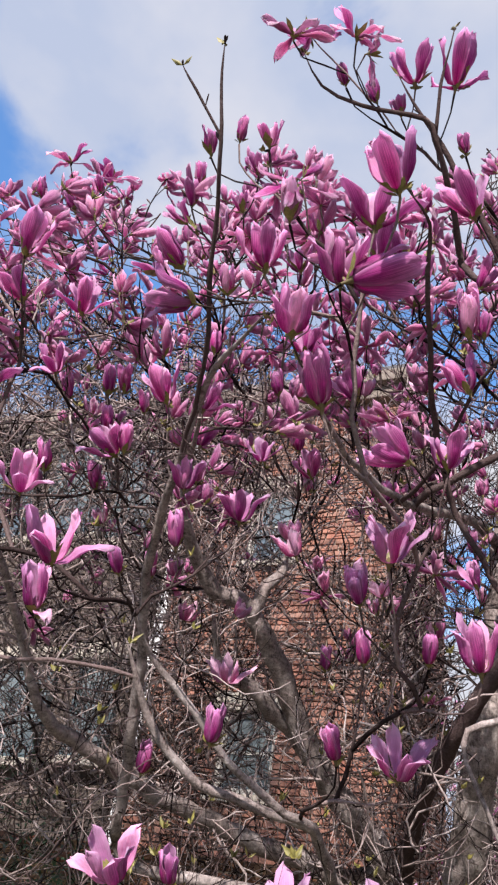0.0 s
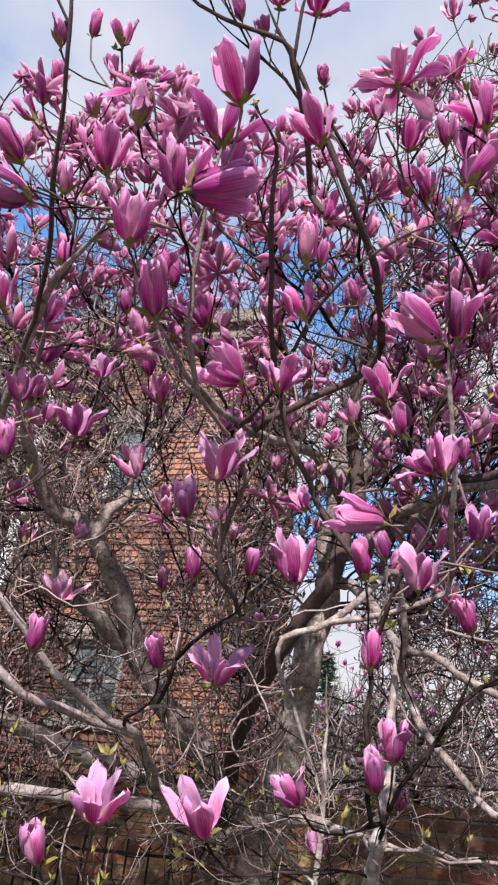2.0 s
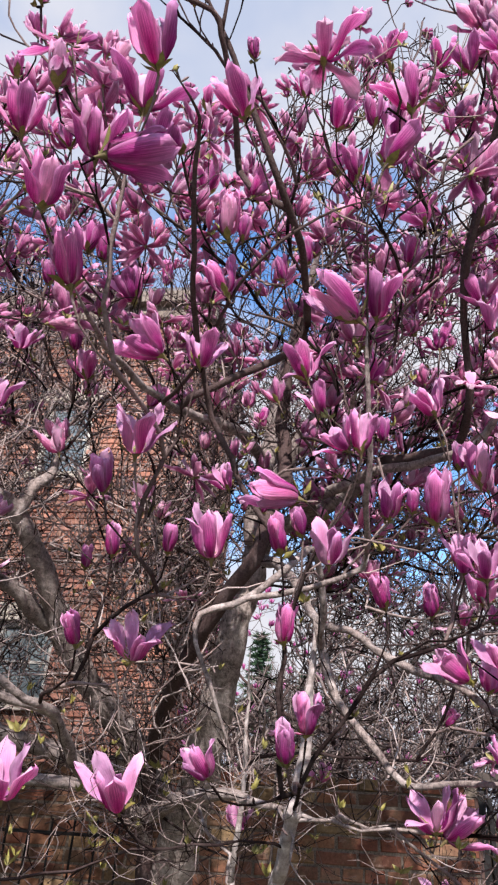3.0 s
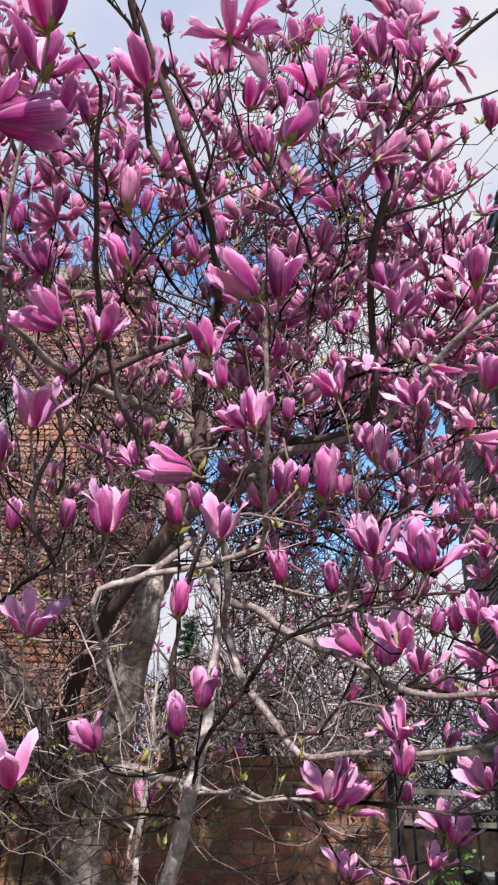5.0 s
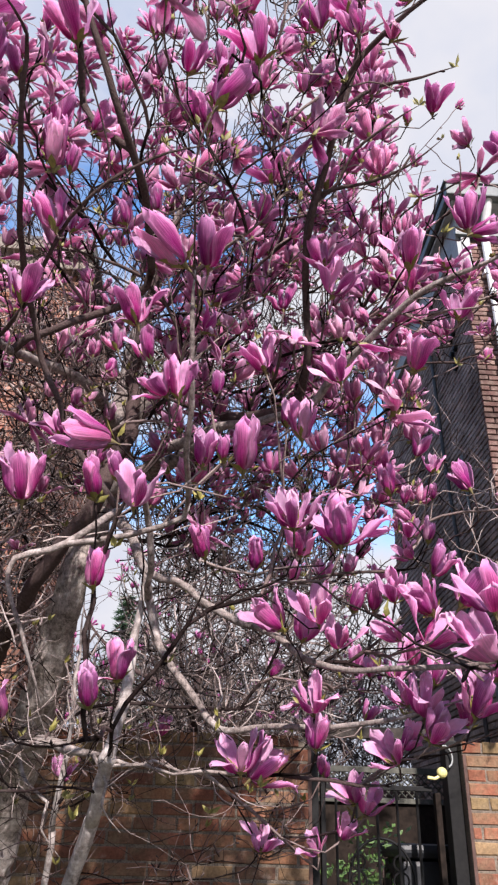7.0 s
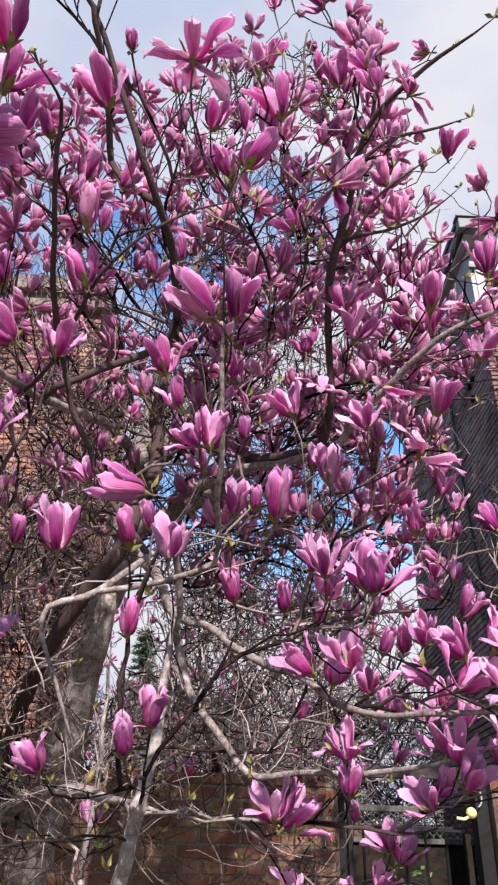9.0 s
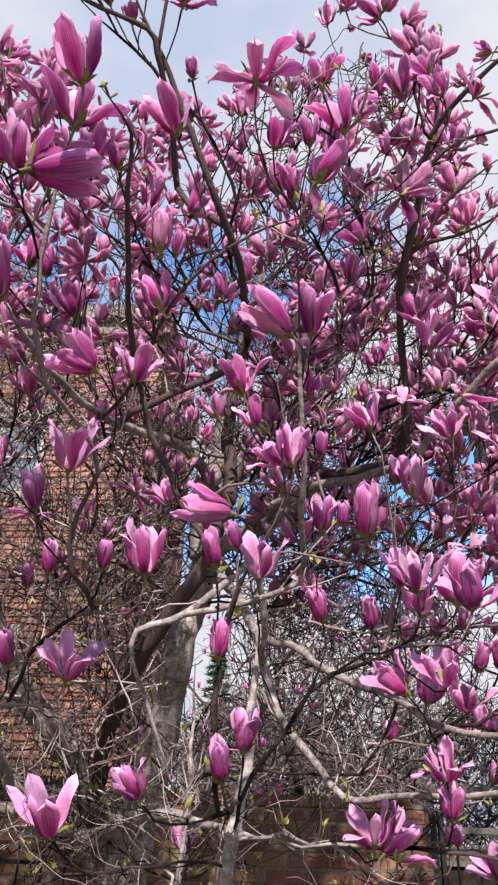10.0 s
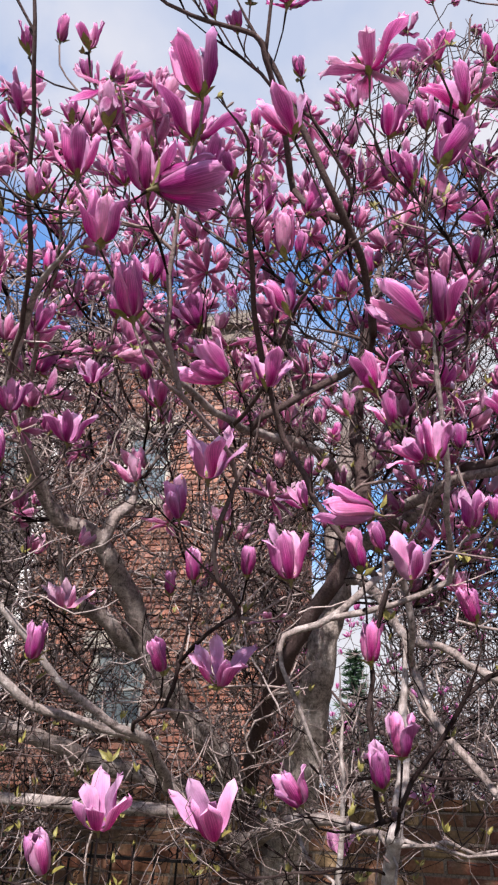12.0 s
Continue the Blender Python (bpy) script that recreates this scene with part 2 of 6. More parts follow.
MORTAR_DARK = plain("old_mortar", (0.15, 0.13, 0.115), (0.24, 0.21, 0.19), 0.95, 120, bump=0.5)
SOIL = plain("soil_and_grass", (0.05, 0.045, 0.028), (0.11, 0.10, 0.05), 1.0, 6, bump=0.8)
PAVE = plain("concrete_paving", (0.26, 0.25, 0.235), (0.38, 0.365, 0.34), 0.9, 25)
WHITE = plain("white_paint", (0.66, 0.67, 0.66), (0.80, 0.80, 0.78), 0.5, 30, bump=0.1)
EAVES = plain("grey_white_paint", (0.25, 0.26, 0.255), (0.36, 0.37, 0.365), 0.6, 30, bump=0.1)
GREYPAINT = plain("grey_paint", (0.07, 0.085, 0.085), (0.13, 0.145, 0.145), 0.5, 30, bump=0.1)
TEAL = plain("teal_painted_wood", (0.045, 0.07, 0.075), (0.085, 0.12, 0.125), 0.5, 30, bump=0.1)
DULLBROWN = plain("dark_brownstone", (0.055, 0.043, 0.034), (0.13, 0.10, 0.08), 0.95, 12, bump=0.5)
STONE = plain("pale_stone", (0.28, 0.25, 0.205), (0.42, 0.38, 0.31), 0.9, 40, bump=0.4)
DULLSTONE = plain("dull_brownstone", (0.13, 0.105, 0.085), (0.25, 0.21, 0.175), 0.9, 40, bump=0.4)
IRON = plain("black_iron", (0.003, 0.003, 0.0034), (0.010, 0.0095, 0.0095), 0.6, 60, spec=0.2)
YARD_WALL = plain("dark_old_brickwork", (0.055, 0.032, 0.027), (0.13, 0.075, 0.06), 0.95, 14, bump=0.6)
DARKWOOD = plain("weathered_dark_wood", (0.022, 0.017, 0.014), (0.06, 0.045, 0.037), 0.8, 35)
# Near-black wood: the shade in and behind the gateway put into the colour.
SHADED_WOOD = plain("shaded_dark_boards", (0.010, 0.008, 0.007), (0.030, 0.022, 0.018), 0.95, 22, spec=0.08)
GREYWOOD = plain("weathered_grey_wood", (0.045, 0.046, 0.038), (0.11, 0.108, 0.09), 0.85, 35)
SLATE = plain("roof_slate", (0.06, 0.06, 0.065), (0.13, 0.13, 0.14), 0.7, 25)
YELLOW = plain("yellowed_enamel", (0.62, 0.56, 0.20), (0.76, 0.70, 0.32), 0.4, 30, bump=0.05)
BINPLASTIC = plain("dark_plastic", (0.004, 0.005, 0.008), (0.012, 0.014, 0.02), 0.5, 30)
SHRUB = plain("shrub_leaf", (0.03, 0.075, 0.02), (0.11, 0.19, 0.05), 0.5, 90)
NEEDLE = plain("conifer_needle", (0.018, 0.05, 0.025), (0.05, 0.10, 0.045), 0.6, 90)
CABLE = plain("cable_rubber", (0.012, 0.012, 0.012), (0.03, 0.03, 0.03), 0.6, 60)
GLASS = Mat("window_glass", 0.06, spec=0.8)
GLASS.color(GLASS.ramp(GLASS.noise(GLASS.coords(), 1.2, 2), [(0.3, (0.06, 0.075, 0.075)), (0.7, (0.16, 0.19, 0.19))]))
GLASS = GLASS.m


# ---- builders ----
def mesh_of(name, verts, faces, mats, smooth=False, slots=None, uv=None):
    me = bpy.data.meshes.new(name)
    me.from_pydata([tuple(v) for v in verts], [], [tuple(f) for f in faces])
    for m in mats:
        me.materials.append(m)
    if slots is not None:
        me.polygons.foreach_set("material_index", slots)
    if smooth:
        me.polygons.foreach_set("use_smooth", [True] * len(me.polygons))
    if uv is not None:
        lay = me.uv_layers.new(name="UVMap")
        idx = np.empty(len(me.loops), dtype=np.int32)
        me.loops.foreach_get("vertex_index", idx)
        lay.data.foreach_set("uv", np.asarray(uv, dtype=np.float32)[idx].ravel())
    me.update()
    return me


def place(ob, parent, world_m):
    """Hang ob under parent so that it stands at world_m."""
    if parent is not None:
        ob.parent = parent
        m = parent.matrix_basis.copy()
        up = parent.parent
        while up is not None:
            m = up.matrix_basis @ m
            up = up.parent
        ob.matrix_basis = m.inverted() @ world_m
    else:
        ob.matrix_basis = world_m
    return ob


def part(name, bm, material, parent, label="", m=None):
    """Link a bmesh as one mesh object under a thing, its coordinates in the frame m."""
    me = bpy.data.meshes.new(name)
    bm.to_mesh(me)
    bm.free()
    for one in material if isinstance(material, (list, tuple)) else [material]:
        me.materials.append(one)
    ob = new(name, me)
    place(ob, parent, m if m is not None else Matrix.Identity(4))
    if label:
        tagged(ob, label)
    return ob


def box(bm, x0, x1, y0, y1, z0, z1, bevel=0.0):
    made = bmesh.ops.create_cube(bm, size=1.0, matrix=Matrix.LocRotScale(
        ((x0 + x1) / 2, (y0 + y1) / 2, (z0 + z1) / 2), None, (x1 - x0, y1 - y0, z1 - z0)))
    if bevel:
        edges = list({e for v in made["verts"] for e in v.link_edges})
        bmesh.ops.bevel(bm, geom=edges, offset=bevel, segments=2, affect="EDGES", profile=0.6)
    return bm


def boxes(*rows, bevel=0.0):
    bm = bmesh.new()
    for r in rows:
        box(bm, *r, bevel=bevel)
    return bm


def rod(bm, a, b, r0, r1=None, seg=8):
    a, b = Vector(a), Vector(b)
    d = b - a
    m = Matrix.Translation((a + b) / 2) @ d.to_track_quat("Z", "Y").to_matrix().to_4x4()
    bmesh.ops.create_cone(bm, cap_ends=True, segments=seg, radius1=r0, radius2=r0 if r1 is None else r1, depth=d.length, matrix=m)
    return bm


def empty(name, m, label, category, group="", kind=""):
    return tagged(place(new(name), None, m), label, category, group, kind)


def structure(ob, label, category):
    return tagged(ob, label, category, kind="structure")


SITE = pose(0, 0, 0, 0, 0, -21)        # x along the garden wall, y away from the street
BL, BH, BW, JT = 0.2005, 0.0552, 0.095, 0.0125


def worn_brick(rng, length=BL):
    """A brick with uneven, chamfered front edges: front face towards -y."""
    x, z, c = length / 2, BH / 2, 0.004
    j = lambda s: rng.uniform(-s, s)
    back = [(-x, 0.03, -z), (x, 0.03, -z), (x, 0.03, z), (-x, 0.03, z)]
    rim = [(-x + j(.0035), 0.005, -z + j(.0025)), (x + j(.0035), 0.005, -z + j(.0025)), (x + j(.0035), 0.005, z + j(.0025)), (-x + j(.0035), 0.005, z + j(.0025))]
    face = [(a * (1 - c / x) + j(.0015), j(.0015), b * (1 - c / z) + j(.001)) for a, b in ((-x, -z), (x, -z), (x, z), (-x, z))]
    faces = [(8, 9, 10, 11)]
    for q in range(4):
        r = (q + 1) % 4
        faces += [(q, r, 4 + r, 4 + q), (4 + q, 4 + r, 8 + r, 8 + q)]
    return back + rim + face, faces


def brick_cells(x0, x1, z0, z1, holes=(), headers=6):
    """Centres and lengths of the bricks of a wall face in running bond."""
    out, n = [], 0
    z = z0 + BH / 2
    while z + BH / 2 <= z1 + 0.01:
        run = BL if not (headers and n % headers == headers - 1) else 0.0965
        x = x0 - (0.5 * (run + JT) if n % 2 else 0.0)
        while x < x1 - 0.01:
            a, b = max(x, x0), min(x + run, x1)
            for h0, h1, k0, k1 in holes:
                if k0 - 0.02 < z < k1 + 0.02:
                    if h0 <= a and b <= h1:
                        b = a
                    elif a < h0 < b:
                        b = h0
                    elif a < h1 < b:
                        a = h1
            if b - a > 0.03:
                out.append(((a + b) / 2, z, b - a))
            x += run + JT
        z += BH + JT
        n += 1
    return out


def brick_run(name, cells, material, parent, m, seed, label=""):
    """All the given bricks as one joined part."""
    rng = random.Random(seed)
    verts, faces = [], []
    for cx, cz, length in cells:
        v, f = worn_brick(rng, length)
        o, dy = len(verts), rng.uniform(-0.003, 0.003)
        verts += [(a + cx, b + dy, c + cz) for a, b, c in v]
        faces += [tuple(i + o for i in q) for q in f]
    ob = new(name, mesh_of(name, verts, faces, [material]))
    place(ob, parent, m)
    tagged(ob, label or "weathered bricks laid in courses", kind="stuff")
    return ob


# ---- ground ----
bm = bmesh.new()
bmesh.ops.create_grid(bm, x_segments=60, y_segments=60, size=600)
ground = structure(part("ground", bm, SOIL, None), "bare soil and thin grass round the tree", "ground")
bm = boxes((-40, 40, -6.0, -0.6, 0.004, 0.05), bevel=0.01)
structure(part("pavement", bm, PAVE, None, m=SITE), "grey concrete pavement beside the garden", "pavement")

# ---- the corner house beside the gate ----
def local(x, y, z, rz=0):
    return SITE @ pose(x, y, z, 0, 0, rz)


def window(house, name, m, w, h, mullions, rails, frame_mat, label):
    """A sash window in a hole: frame, sill, lintel and panes of its own."""
    d = 0.045
    win = part(name, boxes((-w / 2, -w / 2 + d, 0.05, 0.13, 0, h), (w / 2 - d, w / 2, 0.05, 0.13, 0, h),
                           (-w / 2 + d, w / 2 - d, 0.05, 0.13, h - d, h), (-w / 2 + d, w / 2 - d, 0.05, 0.13, 0, d), bevel=0.004), frame_mat, house, label, m)
    iw, ih = w - 2 * d, h - 2 * d
    for a in range(mullions):
        for b in range(rails):
            x0, z0 = -iw / 2 + a * iw / mullions, d + b * ih / rails
            g = 0.012
            part("pane", boxes((x0 + g, x0 + iw / mullions - g, 0.085, 0.091, z0 + g, z0 + ih / rails - g)), GLASS, win, "", m)
            part("glazing_bar", boxes((x0, x0 + iw / mullions, 0.07, 0.10, z0 - g, z0 + g), (x0 - g, x0 + g, 0.072, 0.098, z0 + g, z0 + ih / rails)), frame_mat, win, "", m)
    part("sill", boxes((-w / 2 - 0.06, w / 2 + 0.06, -0.05, 0.13, -0.08, -0.002), bevel=0.006), STONE, win, "pale stone sill", m)
    part("lintel", boxes((-w / 2 - 0.1, w / 2 + 0.1, -0.025, 0.13, h + 0.002, h + 0.17), bevel=0.008), STONE, win, "pale stone lintel", m)
    return win


def corner_house():
    h = empty("corner_house", local(2.0, 4.21, 0), "brick house with grey side wall, white eaves and downpipe", "house")
    front, side = local(2.0, 4.21, 0), local(2.0, 6.8, 0, -90)
    part("wall", boxes((0.03, 5.0, 0.03, 2.57, 0, 5.89)), MORTAR_DARK, h, "mortared wall core", front)
    small = Matrix.Diagonal((0.64, 1, 0.64, 1))
    brick_run("front_bricks", brick_cells(0, 4.9 / 0.64, 0, 5.68 / 0.64, headers=0), BRICK_CORNER, h, front @ small, 5, "buff red house bricks with pale joints")
    brick_run("side_bricks", brick_cells(0, 2.56 / 0.64, 0, 5.62 / 0.64, headers=0), BRICK_GREY, h, side @ small, 6, "weathered grey bricks of the side wall")
    o = 0.18
    part("soffit", boxes((-0.09, 5.1, -o, 2.57 + 0.09, 5.892, 5.92)), EAVES, h, "grey-white painted boards under the eaves", front)
    part("frieze", boxes((-0.03, 5.0, -0.035, 0.0, 5.70, 5.888), (-0.03, 0.0, 0.0, 2.57, 5.64, 5.888), bevel=0.006), EAVES, h, "grey-white frieze board", front)
    part("frieze_moulding", boxes((-0.045, 5.0, -0.055, -0.037, 5.68, 5.715), bevel=0.004), GREYPAINT, h, "grey moulding under the frieze", front)
    part("corner_pilaster", boxes((-0.035, 0.0, -0.032, 0.11, 5.26, 5.635), (0.002, 0.07, -0.034, -0.002, 5.26, 5.675), bevel=0.005), EAVES, h, "grey-white painted corner board", front)
    bm = bmesh.new()
    box(bm, -0.15, 5.1, -o - 0.07, -o, 5.9, 6.01, 0.012)
    box(bm, -0.13, -0.095, -o + 0.002, 2.57 + 0.09, 5.93, 6.01, 0.012)
    box(bm, -0.165, 5.1, -o - 0.085, -o + 0.01, 6.013, 6.028)
    part("gutter", bm, GREYPAINT, h, "grey painted box gutter", front)
    part("roof", boxes((-0.14, 5.1, -o, 2.57 + 0.09, 6.03, 6.07)), SLATE, h, "dark flat roof", front)
    bm = bmesh.new()
    rod(bm, (0.19, -o - 0.02, 5.92), (0.18, -0.06, 5.7), 0.034, seg=12)
    rod(bm, (0.18, -0.06, 5.72), (0.16, -0.06, 0.1), 0.032, seg=12)
    pipe = part("downpipe", bm, WHITE, h, "white metal downpipe", front)
    for z in (5.3, 3.9, 2.4):
        part("bracket", boxes((0.115 + 0.004 * z, 0.205 + 0.004 * z, -0.055, 0.0, z, z + 0.035), bevel=0.004), WHITE, pipe, "", front)
    for x, z in ((2.16, 5.02), (2.16, 4.88), (2.24, 5.03), (2.24, 4.89), (2.2, 4.74)):
        bm = bmesh.new()
        rod(bm, (x, -0.02, z), (x, 0.04, z), 0.030, seg=12)
        rod(bm, (x, -0.026, z), (x, -0.02, z), 0.022, seg=12)
        part("wall_vent", bm, IRON, h, "round black vent cap", side)
    bm = bmesh.new()
    for a, b in (((1.72, -0.03, 5.5), (1.78, -0.03, 4.2)), ((1.78, -0.03, 4.2), (1.98, -0.03, 2.4)), ((1.98, -0.03, 2.4), (2.0, -0.03, 0.6))):
        rod(bm, a, b, 0.014, seg=6)
    for k in range(9):
        t0, t1 = k / 9, (k + 1) / 9
        f = lambda t: (1.40 + 0.42 * t, -0.06 - 0.1 * math.sin(math.pi * t), 4.15 - 0.35 * math.sin(math.pi * t))
        rod(bm, f(t0), f(t1), 0.009, seg=5)
    part("cable", bm, CABLE, h, "slack black cables clipped to the wall", side)
    bm = bmesh.new()
    rod(bm, (2.15, -0.03, 4.0), (2.32, -0.03, 1.0), 0.009, seg=6)
    part("conduit", bm, GREYPAINT, h, "thin grey conduit", side)


corner_house()


# ---- the brick house behind the tree ----
def back_house():
    x0, x1, y, top = -3.93, -1.40, 6.5, 7.30
    h = empty("brick_house", local(x0, y, 0), "tall rosy brick house with pale corner trim", "house")
    m = local(x0, y, 0)
    wide = x1 - x0
    holes = [(0.83, 1.40, 2.75, 3.47), (0.80, 1.35, 5.05, 5.95), (0.83, 1.40, 0.9, 1.9)]
    rows = [(0.03, wide - 0.03, 0.16, 2.5, 0, top)]
    zs = [0.0, 0.9, 1.9, 2.75, 3.47, 5.05, 5.95, top]
    for a, b in zip(zs, zs[1:]):
        gap = [q for q in holes if abs(q[2] - a) < 1e-6]
        if gap:
            rows += [(0.03, gap[0][0], 0.03, 0.158, a, b), (gap[0][1], wide - 0.03, 0.03, 0.158, a, b)]
        else:
            rows += [(0.03, wide - 0.03, 0.03, 0.158, a, b)]
    part("wall", boxes(*rows), MORTAR_PALE, h, "mortared wall core", m)
    brick_run("front_bricks", brick_cells(0, wide, 0, top, holes, headers=7), BRICK_HOUSE, h, m, 8, "rosy house bricks with pale joints")
    brick_run("side_bricks", brick_cells(0, 2.5, 0, top, headers=7), BRICK_HOUSE, h, local(x1, y, 0, 90), 9, "rosy house bricks round the corner")
    for a, b, c, d in holes:
        window(h, "window", local(x0 + (a + b) / 2, y, c), b - a, d - c, 1, 2, SASH, "cream framed sash window with stone sill")
    part("corner_board", boxes((-0.12, -0.002, -0.05, 0.12, 2.2, 6.95), bevel=0.01), WHITE, h, "pale painted corner board", m)
    part("cornice", boxes((-0.1, wide + 0.1, -0.22, 0.0, top - 0.10, top + 0.06), (-0.1, wide + 0.1, -0.12, 0.0, top - 0.26, top - 0.10), bevel=0.012), DULLSTONE, h, "dull brown stone cornice", m)
    part("roof", boxes((-0.1, wide + 0.1, -0.2, 2.6, top + 0.065, top + 0.12)), SLATE, h, "dark roof edge", m)
    # bay of painted wood and glass beside it
    b = empty("bay_house", local(-7.6, 6.3, 0), "dark brownstone house front with teal framed windows", "house")
    mb = local(-7.6, 6.3, 0)
    part("wall", boxes((0, 3.5, 0.05, 5.0, 0, 7.0)), DULLBROWN, b, "dark brown stone front", mb)
    part("cornice", boxes((-0.1, 3.52, -0.3, 0.05, 7.0, 7.2), (-0.1, 3.52, -0.18, 0.05, 6.86, 6.998), bevel=0.015), DULLSTONE, b, "dull brown stone cornice", mb)
    part("roof", boxes((-0.1, 3.5, -0.2, 5.0, 7.205, 7.3)), SLATE, b, "dark flat roof", mb)
    for x, z, wide, high in ((1.05, 5.35, 0.85, 1.4), (2.15, 5.35, 0.95, 1.4), (3.02, 5.25, 0.55, 1.4), (1.0, 2.55, 0.85, 1.25), (2.25, 2.85, 0.75, 0.95), (3.18, 2.9, 0.5, 0.95), (1.0, 0.5, 0.85, 1.3), (2.2, 0.5, 0.85, 1.3)):
        window(b, "window", local(-7.6 + x, 6.21, z), wide, high, 1, 2, TEAL, "teal framed sash window")


back_house()


# ---- garden wall and gate ----
WALL_Y, WALL_TOP = 4.21, 2.02
def garden_wall():
    m = local(0, WALL_Y, 0)
    w = structure(part("wall_garden", boxes((-8.0, 0.79, 0.006, 0.27, 0, WALL_TOP - 0.060), (1.60, 1.97, 0.006, 0.27, 0, WALL_TOP - 0.060)), MORTAR, None, m=m),
                  "old red brick garden wall with a gateway", "wall")
    part("coping", boxes((-8.0, 0.789, 0.008, 0.28, WALL_TOP - 0.056, WALL_TOP - 0.004), (1.601, 1.97, 0.008, 0.28, WALL_TOP - 0.056, WALL_TOP - 0.004)), MORTAR, w, "mortar bed of the top course", m)
    top = [(x0 + 0.0535 + 0.107 * k, WALL_TOP - 0.028, 0.0965) for x0, n in ((-7.94, 81), (1.602, 3)) for k in range(n)]
    brick_run("top_course", top, BRICK_RUN, w, m, 15, "weathered header bricks of the top course")
    part("jamb", boxes((0.772, 0.789, 0.0, 0.27, 0, WALL_TOP - 0.063), (1.601, 1.618, 0.0, 0.27, 0, WALL_TOP - 0.063)), YARD_WALL, w, "", m)
    return w, m


wall_garden, WALL_M = garden_wall()


def gate():
    g = empty("garden_gate", local(0.79, WALL_Y + 0.1, 0), "black iron garden gate between dark posts, closed", "gate")
    m = local(0, WALL_Y + 0.1, 0)
    part("post", boxes((0.792, 0.835, -0.03, 0.05, 0, 2.0), bevel=0.004), IRON, g, "", m)
    part("post", boxes((0.848, 0.872, -0.02, 0.03, 0, 1.97), bevel=0.003), IRON, g, "", m)
    part("post", boxes((1.525, 1.597, -0.04, 0.06, 0, 2.03), bevel=0.006), IRON, g, "", m)
    part("stile", boxes((1.455, 1.485, -0.03, 0.02, 0, 1.77), bevel=0.005), SHADED_WOOD, g, "weathered dark wooden stile", m)
    part("rail", boxes((0.874, 1.447, -0.012, 0.012, 1.775, 1.80), bevel=0.003), IRON, g, "", m)
    part("rail", boxes((0.874, 1.447, -0.012, 0.012, 0.9, 0.925), bevel=0.003), IRON, g, "", m)
    for k in range(5):
        x = 0.93 + k * 0.108
        bm = bmesh.new()
        rod(bm, (x, 0, 0.1), (x, 0, 1.774), 0.0075, seg=6)
        if k % 2:
            for s in range(10):
                a0, a1 = s * math.tau / 10, (s + 1) * math.tau / 10
                for zc, r in ((1.44, 0.035), (1.36, 0.04)):
                    rod(bm, (x + r * math.cos(a0), 0, zc + r * math.sin(a0)), (x + r * math.cos(a1), 0, zc + r * math.sin(a1)), 0.005, seg=5)
        part("bar", bm, IRON, g, "", m)
    verts, faces = [], []
    for s in range(17):
        a = math.pi * s / 16
        for q in range(6):
            b = math.tau * q / 6
            r = 0.007 * math.cos(b)
            verts.append((1.16 + (0.17 + r) * math.cos(a), 0.012 + 0.007 * math.sin(b), 1.35 + (0.2 + r) * math.sin(a)))
    faces = [(s * 6 + q, s * 6 + (q + 1) % 6, s * 6 + 6 + (q + 1) % 6, s * 6 + 6 + q) for s in range(16) for q in range(6)]
    place(new("arch", mesh_of("arch", verts, faces, [IRON], True)), g, m)
    part("lintel_board", boxes((0.792, 1.597, 0.0, 0.04, 2.03, 2.09), bevel=0.004), DARKWOOD, g, "", m)
    k = empty("gate_lamp", local(1.49, WALL_Y + 0.05, 1.86), "small round yellowed lamp on a curled arm", "lamp")
    bm = bmesh.new()
    bmesh.ops.create_uvsphere(bm, u_segments=14, v_segments=9, radius=0.028, matrix=Matrix.Translation((1.49, WALL_Y + 0.03, 1.865)))
    part("globe", bm, YELLOW, k, "", SITE)
    bm = bmesh.new()
    for a, b in (((1.48, WALL_Y + 0.03, 1.85), (1.45, WALL_Y + 0.03, 1.835)), ((1.45, WALL_Y + 0.03, 1.835), (1.41, WALL_Y + 0.03, 1.84)), ((1.49, WALL_Y + 0.03, 1.86), (1.54, WALL_Y + 0.12, 1.88))):
        rod(bm, a, b, 0.008, seg=8)
    part("arm", bm, YELLOW, k, "", SITE)
    bm = bmesh.new()
    curl = [(1.515 + 0.045 * math.cos(a * 0.42 - 1.2) * (1 - 0.05 * a), WALL_Y + 0.03, 1.945 + 0.055 * math.sin(a * 0.42 - 1.2)) for a in range(9)]
    for a, b in zip(curl, curl[1:]):
        rod(bm, a, b, 0.0042, seg=8)
    part("hook", bm, EAVES, k, "curled white hook", SITE)


gate()


